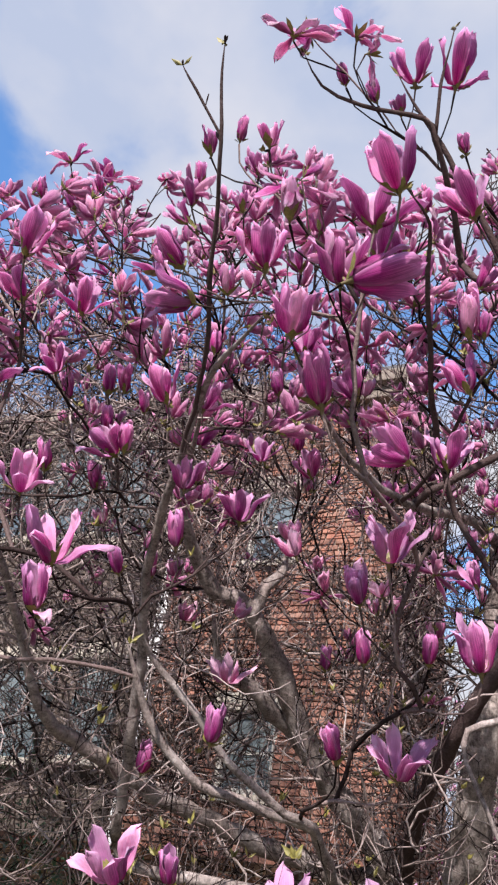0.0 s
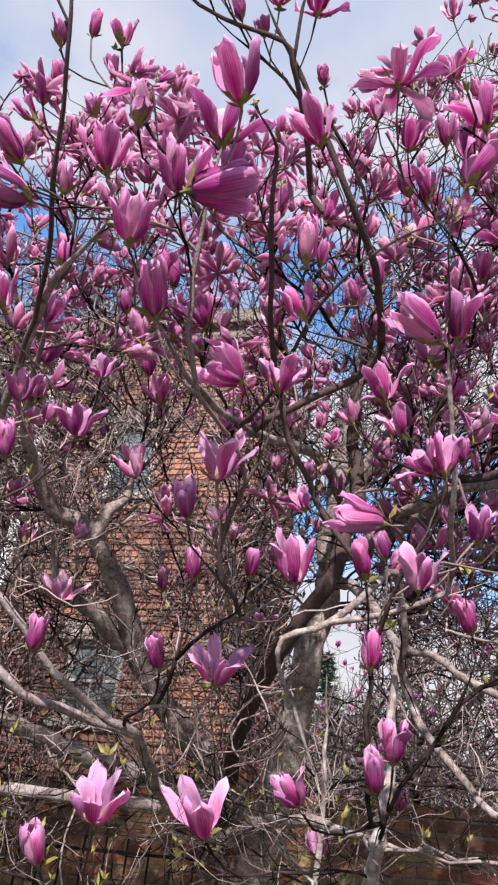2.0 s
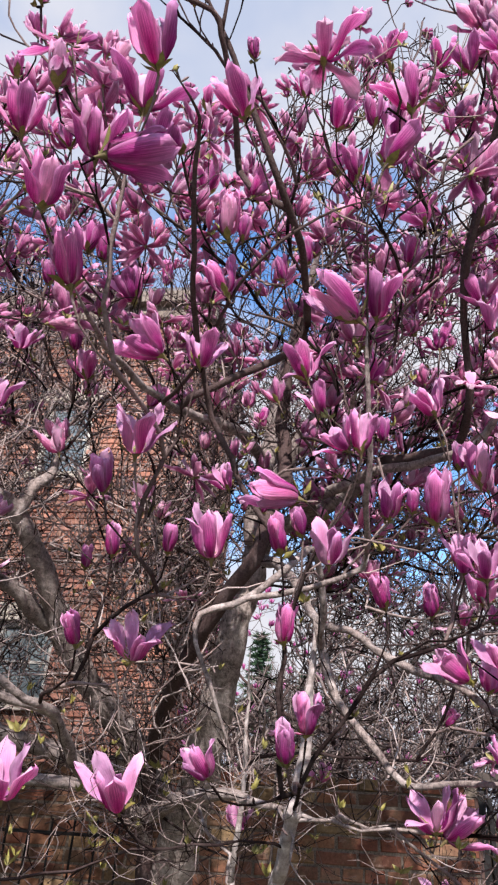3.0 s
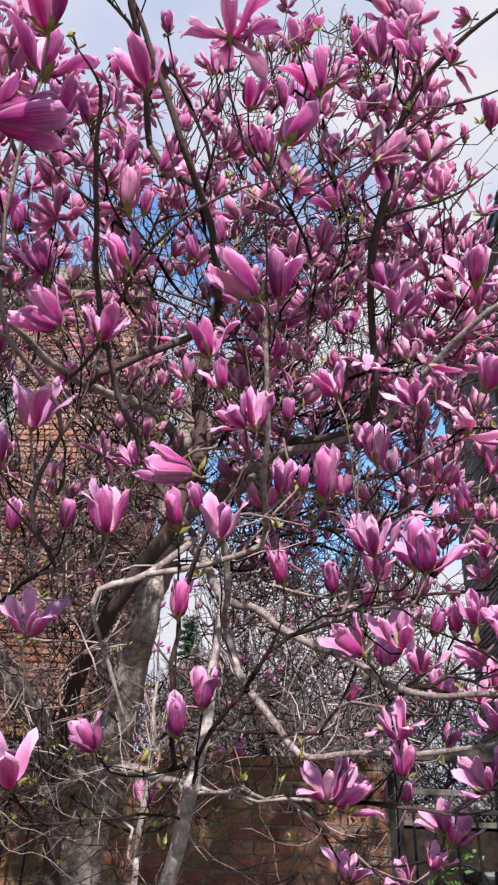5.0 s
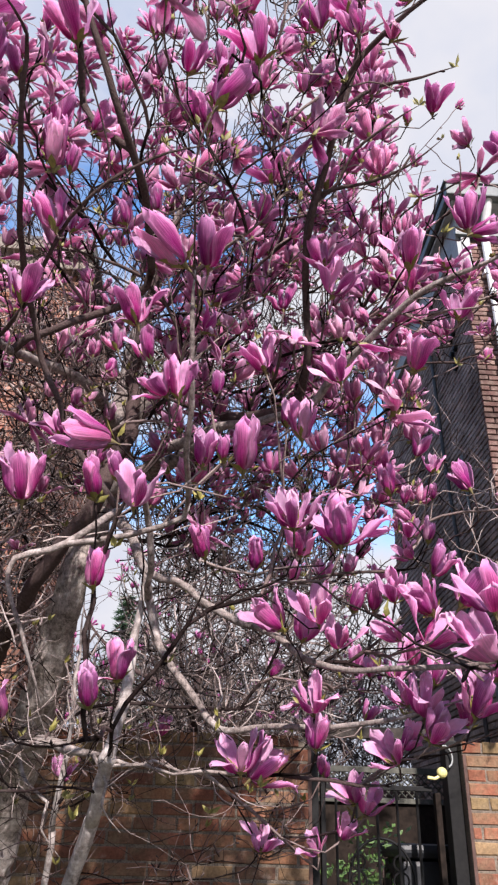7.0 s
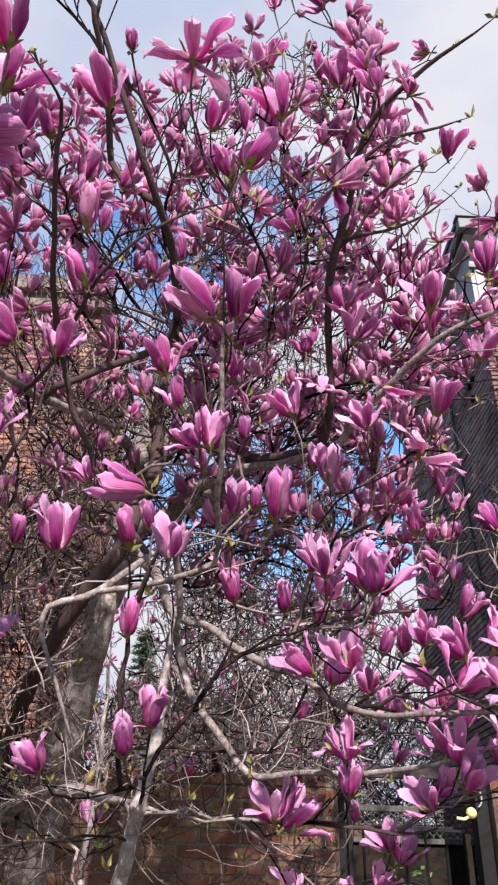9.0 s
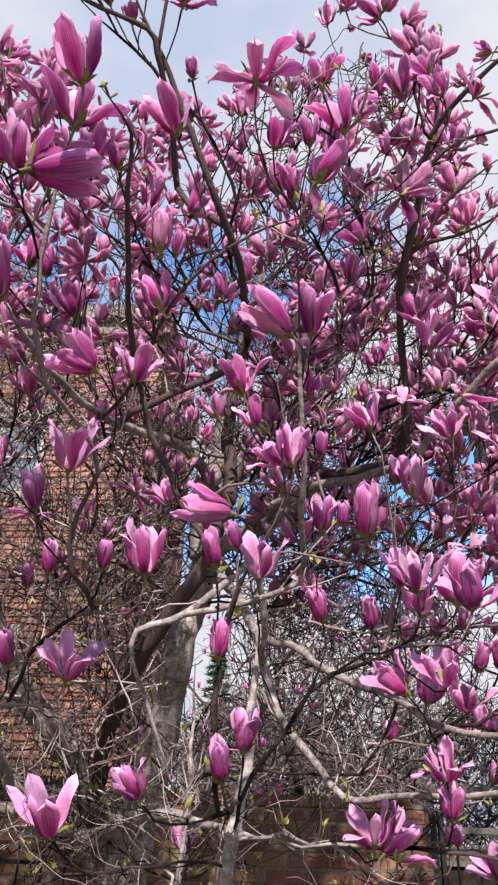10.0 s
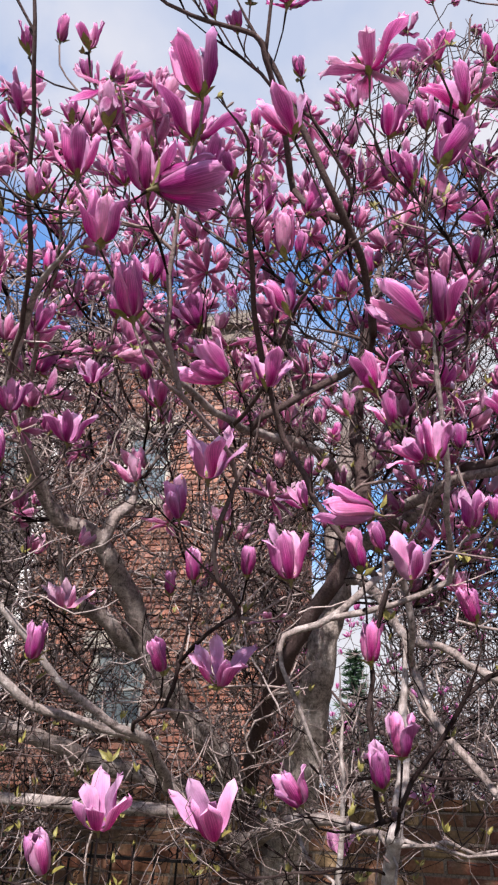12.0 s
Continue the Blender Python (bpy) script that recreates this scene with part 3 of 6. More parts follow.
def yard():
    """What stands behind the gate."""
    t = empty("lattice_fence", local(0.4, 5.9, 0), "grey trellis fence panel with crossed laths", "fence")
    m = local(0.5, 5.9, 0)
    part("board", boxes((0.3, 1.9, 0.02, 0.05, 0, 1.80), bevel=0.003), SHADED_WOOD, t, "close boards toned near-black for the yard's shade", m)
    for k in range(32):
        for s in (-1, 1):
            bm = bmesh.new()
            x = 0.3 + k * 0.05
            rod(bm, (x, 0.0 + 0.006 * s, 1.82 if s > 0 else 1.98), (x + 0.16, 0.006 * s, 1.98 if s > 0 else 1.82), 0.005, seg=4)
            part("lath", bm, GREYWOOD, t, "", m)
    part("top_rail", boxes((0.28, 2.1, -0.01, 0.03, 1.98, 2.02), bevel=0.003), GREYWOOD, t, "", m)
    part("bottom_rail", boxes((0.28, 2.1, -0.01, 0.03, 1.78, 1.815), bevel=0.003), GREYWOOD, t, "", m)
    b = empty("wheelie_bin", local(1.62, 4.95, 0), "dark plastic bin standing behind the gate", "bin")
    part("body", boxes((-0.26, 0.26, -0.25, 0.25, 0.03, 1.45), bevel=0.03), BINPLASTIC, b, "", local(1.62, 4.95, 0))
    part("lid", boxes((-0.28, 0.28, -0.28, 0.27, 1.455, 1.53), bevel=0.03), BINPLASTIC, b, "", local(1.62, 4.95, 0))
    rng = random.Random(21)
    for px, py, pz, s in ((1.28, 5.0, 0.0, 1.62), (1.12, 4.9, 0.0, 1.42), (1.45, 5.1, 0, 1.5)):
        e = empty("shrub", local(px, py, pz), "green leafy garden shrub behind the gate", "shrub", "shrubs behind the gate")
        bm = bmesh.new()
        verts, faces = [], []
        for k in range(6):
            rod(bm, (rng.uniform(-.05, .05), rng.uniform(-.05, .05), 0), (rng.uniform(-.14, .14), rng.uniform(-.14, .14), s * 0.9), 0.008, 0.003, seg=5)
        part("stem", bm, TWIG, e, "", local(px, py, pz))
        for k in range(420):
            a, r, z = rng.uniform(0, math.tau), 0.2 * math.sqrt(rng.random()), s * rng.uniform(0.45, 1.0)
            c = Vector((r * math.cos(a), r * math.sin(a), z))
            d = Vector((rng.gauss(0, 1), rng.gauss(0, 1), rng.gauss(0.4, 0.7))).normalized()
            u = d.orthogonal().normalized()
            l, w = rng.uniform(0.03, 0.06), rng.uniform(0.009, 0.016)
            o = len(verts)
            verts += [c, c + d * l * 0.5 + u * w, c + d * l, c + d * l * 0.5 - u * w + d.cross(u) * 0.004]
            faces += [(o, o + 1, o + 2), (o, o + 2, o + 3)]
        ob = new("foliage", mesh_of("foliage", verts, faces, [SHRUB], True))
        place(ob, e, local(px, py, pz))
        tagged(ob, "small green leaves", kind="stuff")
    structure(part("wall_yard", boxes((-1.6, 1.98, 0, 0.2, 0, 1.95)), YARD_WALL, None, m=local(0, 6.7, 0)), "low rear brick yard wall", "wall")


yard()


def iron_fence():
    f = empty("iron_fence", local(-2.2, 4.0, 0), "black iron railing standing before the brick wall", "fence")
    m = local(0, 3.98, 0)
    part("rail", boxes((-2.6, -0.95, -0.010, 0.010, 1.668, 1.684), bevel=0.003), IRON, f, "", m)
    part("rail", boxes((-2.6, -0.95, -0.012, 0.012, 0.2, 0.225), bevel=0.003), IRON, f, "", m)
    for k in range(15):
        bm = bmesh.new()
        x = -2.58 + k * 0.115
        rod(bm, (x, 0, 0), (x, 0, 1.74), 0.006, seg=6)
        part("bar", bm, IRON, f, "", m)


iron_fence()


def conifer(x, y, height, seed):
    rng = random.Random(seed)
    c = empty("conifer_tree", pose(x, y, 0), "distant dark green conifer with a pointed top", "tree")
    bm = bmesh.new()
    rod(bm, (0, 0, 0), (0, 0, height), 0.16, 0.01, seg=8)
    part("trunk", bm, BARK, c, "", pose(x, y, 0))
    verts, faces = [], []
    for k in range(150):
        z = height * (0.12 + 0.87 * k / 150)
        reach = (height - z) * 0.27 * rng.uniform(0.65, 1.1) + 0.05
        a = k * 2.4 + rng.uniform(-.3, .3)
        d = Vector((math.cos(a), math.sin(a), 0.12))
        for j in range(44):
            t = (j + 0.5) / 44
            p = Vector((0, 0, z)) + d * reach * t + Vector((0, 0, -0.25 * reach * t * t))
            n = Vector((rng.gauss(0, .6), rng.gauss(0, .6), rng.gauss(0.1, .3))) + d * 0.8
            n = n.normalized() * rng.uniform(0.10, 0.22)
            u = n.orthogonal().normalized() * 0.034
            o = len(verts)
            verts += [p - u, p + u, p + n]
            faces.append((o, o + 1, o + 2))
    ob = new("crown", mesh_of("crown", verts, faces, [NEEDLE]))
    place(ob, c, pose(x, y, 0))
    tagged(ob, "drooping dark green needle sprays", kind="stuff")


conifer(4.2, 15.5, 6.2, 4)
conifer(5.9, 17.5, 5.9, 7)

def hedge():
    """A dark twiggy hedge at the foot of the brick house."""
    h = empty("hedge", local(-3.4, 3.6, 0), "dark twiggy evergreen hedge beside the railing", "hedge")
    rng = random.Random(61)
    verts, faces = [], []
    bm = bmesh.new()
    for k in range(60):
        x = rng.uniform(-1.6, 1.1)
        rod(bm, (x, rng.uniform(-.2, .2), 0), (x + rng.uniform(-.3, .3), rng.uniform(-.35, .35), rng.uniform(1.4, 2.2)), 0.012, 0.004, seg=5)
    part("stem", bm, TWIG, h, "", local(-3.4, 3.6, 0))
    for k in range(9000):
        x, y, z = rng.uniform(-1.7, 1.3), rng.uniform(-0.45, 0.45), 2.36 * rng.random() ** 0.5 * rng.uniform(0.82, 1.0)
        c = Vector((x, y, z + 0.15 * math.sin(4 * x)))
        d = Vector((rng.gauss(0, 1), rng.gauss(0, 1), rng.gauss(0.3, 0.8))).normalized()
        u = d.orthogonal().normalized()
        l, w = rng.uniform(0.025, 0.06), rng.uniform(0.004, 0.010)
        o = len(verts)
        verts += [c, c + d * l * 0.5 + u * w, c + d * l, c + d * l * 0.5 - u * w]
        faces += [(o, o + 1, o + 2, o + 3)]
    ob = new("foliage", mesh_of("foliage", verts, faces, [NEEDLE], True))
    place(ob, h, local(-3.4, 3.6, 0))
    tagged(ob, "small dark leaves", kind="stuff")


hedge()

# overhead lines crossing behind the crown
for low, gauge in ((0.0, 0.020), (-0.42, 0.009)):
    cable = bpy.data.curves.new("overhead_line", "CURVE")
    cable.dimensions, cable.bevel_depth, cable.bevel_resolution = "3D", gauge, 2
    line = cable.splines.new("POLY")
    line.points.add(24)
    for q in range(25):
        f = lambda t: (-9.8 + 7.2 * t, -2.0 + 15.2 * t, 6.46 + 8.04 * t + low * (1 - t) - 0.3 * math.sin(math.pi * t))
        line.points[q].co = (*f(q / 24), 1.0)
    cable.materials.append(CABLE)
    tagged(place(new("overhead_line", cable), None, SITE), "thin black overhead line behind the tree", "cable")


def bare_hedge(x0, x1, y, tall, seed, count, words, deep=1.3):
    """A dense hedge of bare brown twigs behind the yard."""
    rng = np.random.default_rng(seed)
    h = empty("bare_hedge", local((x0 + x1) / 2, y, 0), words, "hedge")
    verts, faces = [], []
    for k in range(count):
        p = np.array([rng.uniform(x0, x1), y + rng.uniform(0, deep), 0.0])
        p[2] = (tall + 0.35 * math.sin(2.1 * p[0] + seed) + 0.2 * math.sin(5.3 * p[0])) * (1 - rng.random() ** 1.6 * 0.62)
        d = rng.normal(0, 1, 3) + (0, 0, 0.5)
        d /= np.linalg.norm(d)
        r = rng.choice((0.004, 0.005, 0.007, 0.011))
        o, n = len(verts), 5
        for q in range(n):
            u = np.cross(d, (0.31, 0.7, 0.64))
            u /= np.linalg.norm(u)
            w = np.cross(d, u)
            f = r * (1 - 0.15 * q)
            verts += [p + u * f, p - 0.5 * u * f + 0.87 * w * f, p - 0.5 * u * f - 0.87 * w * f]
            p = p + d * rng.uniform(0.07, 0.16)
            d = d + rng.normal(0, 0.34, 3)
            d /= np.linalg.norm(d)
        for q in range(n - 1):
            for e in range(3):
                g = (e + 1) % 3
                faces.append((o + 3 * q + e, o + 3 * q + g, o + 3 * q + 3 + g, o + 3 * q + 3 + e))
    bm = bmesh.new()
    for k in range(int((x1 - x0) * 5)):
        x = x0 + 0.2 * k
        rod(bm, (x, y + rng.uniform(0, deep), 0), (x + rng.uniform(-.2, .2), y + rng.uniform(0, deep), tall * rng.uniform(0.5, 0.8)), 0.022, 0.009, seg=6)
    part("stem", bm, FAR_TWIG, h, "", SITE)
    tagged(place(new("twig_tangle", mesh_of("twig_tangle", verts, faces, [FAR_TWIG], True)), h, SITE), "dense tangle of bare brown twigs", kind="stuff")


bare_hedge(-1.5, 5.0, 10.6, 3.55, 3, 7000, "dense bare brown hedge behind the yard wall")

# ---- blossoms ----
def profile(stops, s):
    for (s0, a0), (s1, a1) in zip(stops, stops[1:]):
        if s <= s1:
            return radians(a0 + (a1 - a0) * (s - s0) / (s1 - s0))
    return radians(stops[-1][1])


def petal_mesh(name, stops, width, cup, seed, rows=8, cols=5, tip=4.6, thick=0.012, paler=False):
    """One petal of unit length as a thin shell: outside and inside have their own faces."""
    rng = random.Random(seed)
    wav, twist, notch = rng.uniform(0, 6), rng.uniform(-0.25, 0.25), rng.uniform(0.0, 0.05)
    torn = [rng.uniform(-0.075, 0.02) for _ in range(cols + 1)]
    r, h, line = 0.03, 0.0, []
    for i in range(rows + 1):
        s = i / rows
        a = profile(stops, s)
        line.append((s, r, h, a))
        r += math.sin(a) / rows
        h += math.cos(a) / rows
    outer, inner, uv = [], [], []
    for s, r, h, a in line:
        hw = width * (0.16 + 0.84 * math.sin(min(1.0, s / 0.62) * math.pi / 2) ** 1.2) * max(0.0, 1 - max(0.0, (s - 0.42) / 0.58) ** tip) ** 0.62 + 0.012
        hw *= 1 + 0.16 * s * noise.noise(Vector((3.1 * s, 0.37 * seed, 0.0)))
        rc = max(cup * (0.35 + s), 0.05)
        for j in range(cols + 1):
            w = 2 * j / cols - 1
            q = w * hw / rc
            q = max(-1.5, min(1.5, q))
            y, back = rc * math.sin(q), rc * (1 - math.cos(q))
            wob = 0.055 * math.sin(5 * s + wav + 2.2 * w) * s + 0.085 * math.sin(8 * s + wav + w) * abs(w) * s
            out = Vector((math.cos(a), 0, -math.sin(a)))          # away from the axis
            p = Vector((r, 0, h)) - out * (back - wob) + Vector((0, y + twist * s * s * 0.2, 0))
            p += Vector((math.sin(a), 0, math.cos(a))) * (torn[j] * s ** 5 - 2 * notch * (1 - abs(w)) * s ** 8)
            nrm = (out * math.cos(q) + Vector((0, math.sin(q), 0))).normalized()
            outer.append(p + nrm * thick * 0.5)
            inner.append(p - nrm * thick * 0.5)
            uv.append((j / cols, s))
    k, n = cols + 1, (rows + 1) * (cols + 1)
    faces, slots = [], []
    for i in range(rows):
        for j in range(cols):
            a, b, c, d = i * k + j, i * k + j + 1, (i + 1) * k + j + 1, (i + 1) * k + j
            faces += [(a, b, c, d), (n + a, n + d, n + c, n + b)]
            slots += [0, 1]
    rim = [i * k for i in range(rows + 1)] + [rows * k + j for j in range(1, k)] + [i * k + cols for i in range(rows - 1, -1, -1)]
    for a, b in zip(rim, rim[1:]):
        faces.append((a, b, n + b, n + a))
        slots.append(0)
    return mesh_of(name, outer + inner, faces, [OPEN_BACKLIT_OUT, OPEN_BACKLIT_IN] if paler else [PETAL_OUT, PETAL_IN], True, slots, uv + uv)


SHUT = [(0, 58), (0.15, 22), (0.45, 2), (0.75, -12), (1, -30)]
LOOSE = [(0, 62), (0.16, 26), (0.5, 6), (0.8, 0), (1, 6)]
HALF = [(0, 66), (0.18, 28), (0.5, 12), (0.8, 12), (1, 26)]
WIDE = [(0, 72), (0.2, 42), (0.6, 38), (1, 62)]
FLAT = [(0, 82), (0.2, 76), (0.6, 84), (1, 108)]
PETALS, PETALS_FAR = {}, {}
for key, stops, width, cup in (("shut", SHUT, 0.185, 0.15), ("loose", LOOSE, 0.190, 0.18), ("half", HALF, 0.175, 0.23), ("wide", WIDE, 0.160, 0.30), ("flat", FLAT, 0.112, 0.34)):
    vary = random.Random(len(key) * 7 + 1)
    PETALS[key] = []
    for i, f in enumerate((1.0, 0.86, 1.14, 0.95, 1.05, 0.9)):
        lean, curl = vary.uniform(-7, 7), vary.uniform(-12, 22) * (2.2 if i == 3 and key != "shut" else 1.0)
        bent = [(s, a + (0 if key == "shut" and i < 4 else lean * min(1, s * 3) + curl * max(0.0, s - 0.5) * 2)) for s, a in stops]
        PETALS[key].append(petal_mesh("petal_" + key, bent, width * f, cup * f, 31 * i + len(key), paler=key == "flat"))
    PETALS_FAR[key] = [petal_mesh("petal_far_" + key, stops, width * f, cup * f, 31 * i + len(key), 4, 2) for i, f in enumerate((1.0, 0.88, 1.12))]


def calyx_mesh(seed, leaflets, sides=8):
    rng = random.Random(seed)
    verts, faces, slots = [], [], []
    rings = [(-0.16, 0.020), (-0.10, 0.024), (-0.05, 0.042), (0.0, 0.060), (0.04, 0.052), (0.09, 0.02)]
    for z, r in rings:
        verts += [(r * math.cos(a * math.tau / sides), r * math.sin(a * math.tau / sides), z) for a in range(sides)]
    for i in range(len(rings) - 1):
        for a in range(sides):
            b = (a + 1) % sides
            faces.append((i * sides + a, i * sides + b, i * sides + sides + b, i * sides + sides + a))
            slots.append(0)
    for _ in range(leaflets):
        a, l, w, lean = rng.uniform(0, math.tau), rng.uniform(0.24, 0.48), rng.uniform(0.05, 0.085), rng.uniform(0.4, 1.2)
        d = Vector((math.cos(a) * math.sin(lean), math.sin(a) * math.sin(lean), math.cos(lean)))
        u = Vector((-math.sin(a), math.cos(a), 0))
        f = d.cross(u) * 0.03
        base = Vector((0.05 * math.cos(a), 0.05 * math.sin(a), -0.06))
        o = len(verts)
        verts += [base, base + d * l * .4 + u * w + f, base + d * l * .4 - u * w + f, base + d * l * .4, base + d * l * .75 + u * w * .7 + f, base + d * l * .75 - u * w * .7 + f, base + d * l * .75, base + d * l]
        faces += [(o, o + 3, o + 1), (o, o + 2, o + 3), (o + 1, o + 3, o + 6, o + 4), (o + 3, o + 2, o + 5, o + 6), (o + 4, o + 6, o + 7), (o + 6, o + 5, o + 7)]
        slots += [1] * 6
    return mesh_of("calyx", verts, faces, [CALYX, LEAFLET], True, slots)


CALYXES = [calyx_mesh(k, n) for k, n in enumerate((2, 3, 3, 4, 5, 2))]
CALYXES_FAR = [calyx_mesh(k + 9, n, 5) for k, n in enumerate((0, 1, 1, 2))]


def recipe(kind, rng, stock):
    """Petals of a blossom: (mesh, matrix in the blossom's unit frame)."""
    outs = {0: ["shut"] * 3, 1: ["loose", "half", "loose"], 2: ["wide", "half", "half"], 3: ["flat", "flat", "wide", "flat", "flat"]}[kind]
    ins = {0: ["shut"] * 3, 1: ["loose", "shut", "loose"], 2: ["loose", "loose", "half"], 3: ["flat", "wide", "flat"]}[kind]
    if kind == 0 and rng.random() < 0.2:
        outs = ["shut", "shut", "loose"]
    if kind == 1 and rng.random() < 0.25:
        outs = rng.choice((["half", "wide", "loose"], ["loose", "flat", "half"]))
    if kind == 2 and rng.random() < 0.45:
        outs = ["wide", "wide", "half"]
    got = []
    for ring, (names, size) in enumerate(((outs, 1.0), (ins, 0.94))):
        for k, nm in enumerate(names):
            turn = 360 / len(names) * k + 60 * ring + rng.uniform(-14, 14)
            s = size * rng.uniform(0.82, 1.08)
            m = pose(0, 0, 0.01 * ring, 0, 0, turn) @ pose(0, 0, 0, *((rng.uniform(-2, 2), rng.uniform(-4, 1), rng.uniform(-8, 8)) if kind == 0 else (rng.uniform(-12, 12), rng.uniform(-7, 12 if kind == 1 else 18), rng.uniform(-20, 20)))) @ Matrix.Diagonal((s, s, s, 1))
            got.append((rng.choice(stock[nm]), m))
    return got


# ---- the magnolia ----
class Tree:
    """Nodes of a branching skeleton: place, parent, way from the root, least radius."""

    def __init__(self, seed):
        self.p, self.up, self.far, self.r, self.chains, self.rng = [], [], [], [], [], random.Random(seed)
        self.arr = np.zeros((400000, 4))
        self.bare_from = 10 ** 9
        self.grade = "twig"

    def add(self, p, up, r):
        self.p.append(tuple(p))
        self.up.append(up)
        self.far.append(0.0 if up < 0 else self.far[up] + (Vector(p) - Vector(self.p[up])).length)
        self.r.append(r)
        n = len(self.p) - 1
        self.arr[n] = (*p, self.far[-1])
        return n

    def nearest(self, a, inner=0.35, rise=0.0):
        """The node from which a twig would most likely have grown towards a."""
        arr = self.arr[:len(self.p)]
        d = np.linalg.norm(arr[:, :3] - np.array(a), axis=1)
        cost = d + inner * arr[:, 3] + rise * np.maximum(0, arr[:, 2] - a[2] + 0.02)
        return int(np.argmin(cost))

    def limb(self, attach, rows):
        """A limb through the given points with their radii."""
        pts = [Vector(q[:3]) for q in rows]
        rad = [q[3] for q in rows]
        rad[-1] *= 0.3
        rad[-2] *= 0.85
        start = -1
        chain = []
        if self.p:
            start = self.nearest(pts[0] - Vector((0, 0, 0.12)), 0.12, 1.6) if attach else self.nearest(pts[0], 0.0)
            if attach:
                chain = self.reach(start, pts[0], (pts[1] - pts[0]).normalized(), rad[0], keep=False)
                start = chain[-1]
        ids = [start] if (start >= 0 and not chain) else list(chain)
        ext = [2 * pts[0] - pts[1]] + pts + [2 * pts[-1] - pts[-2]]
        for i in range(len(pts) - 1):
            p0, p1, p2, p3 = ext[i:i + 4]
            n = max(2, int((p2 - p1).length / 0.035))
            for k in range(n + (i == len(pts) - 2)):
                t = k / n
                q = 0.5 * (2 * p1 + (p2 - p0) * t + (2 * p0 - 5 * p1 + 4 * p2 - p3) * t * t + (3 * p1 - p0 - 3 * p2 + p3) * t ** 3)
                r = rad[i] + (rad[i + 1] - rad[i]) * t
                j = min(0.016, 0.5 * r + 0.004)
                q = q + Vector(noise.noise_vector(q * 9)) * j
                ids.append(self.add(q, ids[-1] if ids else -1, r))
        self.chains.append(("limb", ids))
        return ids

    def reach(self, start, goal, end_dir, r, keep=True, step=0.05, wild=0.10):
        """A twig from the node start to goal, arriving along end_dir."""
        a, b = Vector(self.p[start]), Vector(goal)
        up = self.up[start]
        d0 = (a - Vector(self.p[up])).normalized() if up >= 0 else Vector((0, 0, 1))
        L = (b - a).length
        out = ((b - a).normalized() + 0.5 * d0).normalized()
        c1, c2 = a + out * L * 0.38, b - Vector(end_dir) * L * 0.33
        n = max(3, int(L / step))
        ids = [start]
        kink = Vector((0, 0, 0))
        for k in range(1, n + 1):
            t = k / n
            q = a * (1 - t) ** 3 + c1 * 3 * t * (1 - t) ** 2 + c2 * 3 * t * t * (1 - t) + b * t ** 3
            kink = kink * 0.6 + Vector((self.rng.gauss(0, 1), self.rng.gauss(0, 1), self.rng.gauss(0, 1))) * step * wild
            q = q + kink * (1 - t) ** 0.3 * (1 if k < n else 0)
            ids.append(self.add(q, ids[-1], r))
        if keep:
            self.chains.append(("twig", ids))
        return ids

    def cells(self, allowed):
        """Nodes sorted into cubes of a quarter metre, where shoots may grow."""
        got = {}
        for i, p in enumerate(self.p):
            if self.up[i] >= 0:
                got.setdefault((int(p[0] * 4), int(p[1] * 4), int(p[2] * 4)), []).append(i)
        keys = [q for q in sorted(got) if self.rng.random() < allowed([(c + 0.5) / 4 for c in q])]
        return got, keys

    def shoots(self, count, allowed, lengths, r, lift=0.35, step=0.038, clear=True, kink=0.30):
        """Short crooked shoots, spread evenly through the crown, which fork again in turn."""
        rng, made = self.rng, 0
        got, keys = self.cells(allowed)
        for turns in range(count * 3):
            if made >= count:
                break
            if turns % 600 == 599:
                got, keys = self.cells(allowed)
            i = rng.choice(got[rng.choice(keys)])
            d0 = (Vector(self.p[i]) - Vector(self.p[self.up[i]])).normalized()
            d = (d0 * 0.6 + Vector((rng.gauss(0, 1), rng.gauss(0, 1), rng.gauss(lift, 0.9))).normalized()).normalized()
            n = max(3, int(rng.uniform(*lengths) / step))
            ids, p = [i], Vector(self.p[i])
            rr = r * rng.choice((0.75, 0.9, 1.0, 1.2, 1.6))
            for k in range(n):
                bend = kink if k % 2 else 0.14
                d = (d + Vector((rng.gauss(0, bend), rng.gauss(0, bend), rng.gauss(0.06, bend)))).normalized()
                p = p + d * step * rng.uniform(0.7, 1.3)
                if clear and ((p - EYE_SIDE).length < 1.35 or allowed(p) <= 0):
                    break
                ids.append(self.add(p, ids[-1], rr * (1.0 - 0.4 * k / n)))
            if len(ids) > 2:
                self.chains.append((self.grade, ids))
                made += 1

    def spurs(self, count, allowed):
        """Stubby buds along the twigs."""
        rng = self.rng
        got, keys = self.cells(allowed)
        for _ in range(count):
            i = rng.choice(got[rng.choice(keys)])
            if self.r[i] > 0.008:
                continue
            d0 = (Vector(self.p[i]) - Vector(self.p[self.up[i]])).normalized()
            d = (d0 * 0.9 + Vector((rng.gauss(0, .7), rng.gauss(0, .7), rng.gauss(.3, .7)))).normalized()
            p, l = Vector(self.p[i]), rng.uniform(0.010, 0.030)
            w = rng.uniform(0.0016, 0.0030)
            ids = [i]
            for t, k in ((0.35, 0.8), (0.7, 1.25), (1.0, 0.5)):
                ids.append(self.add(p + d * l * t, ids[-1], w * k))
            self.chains.append(("twig", ids))

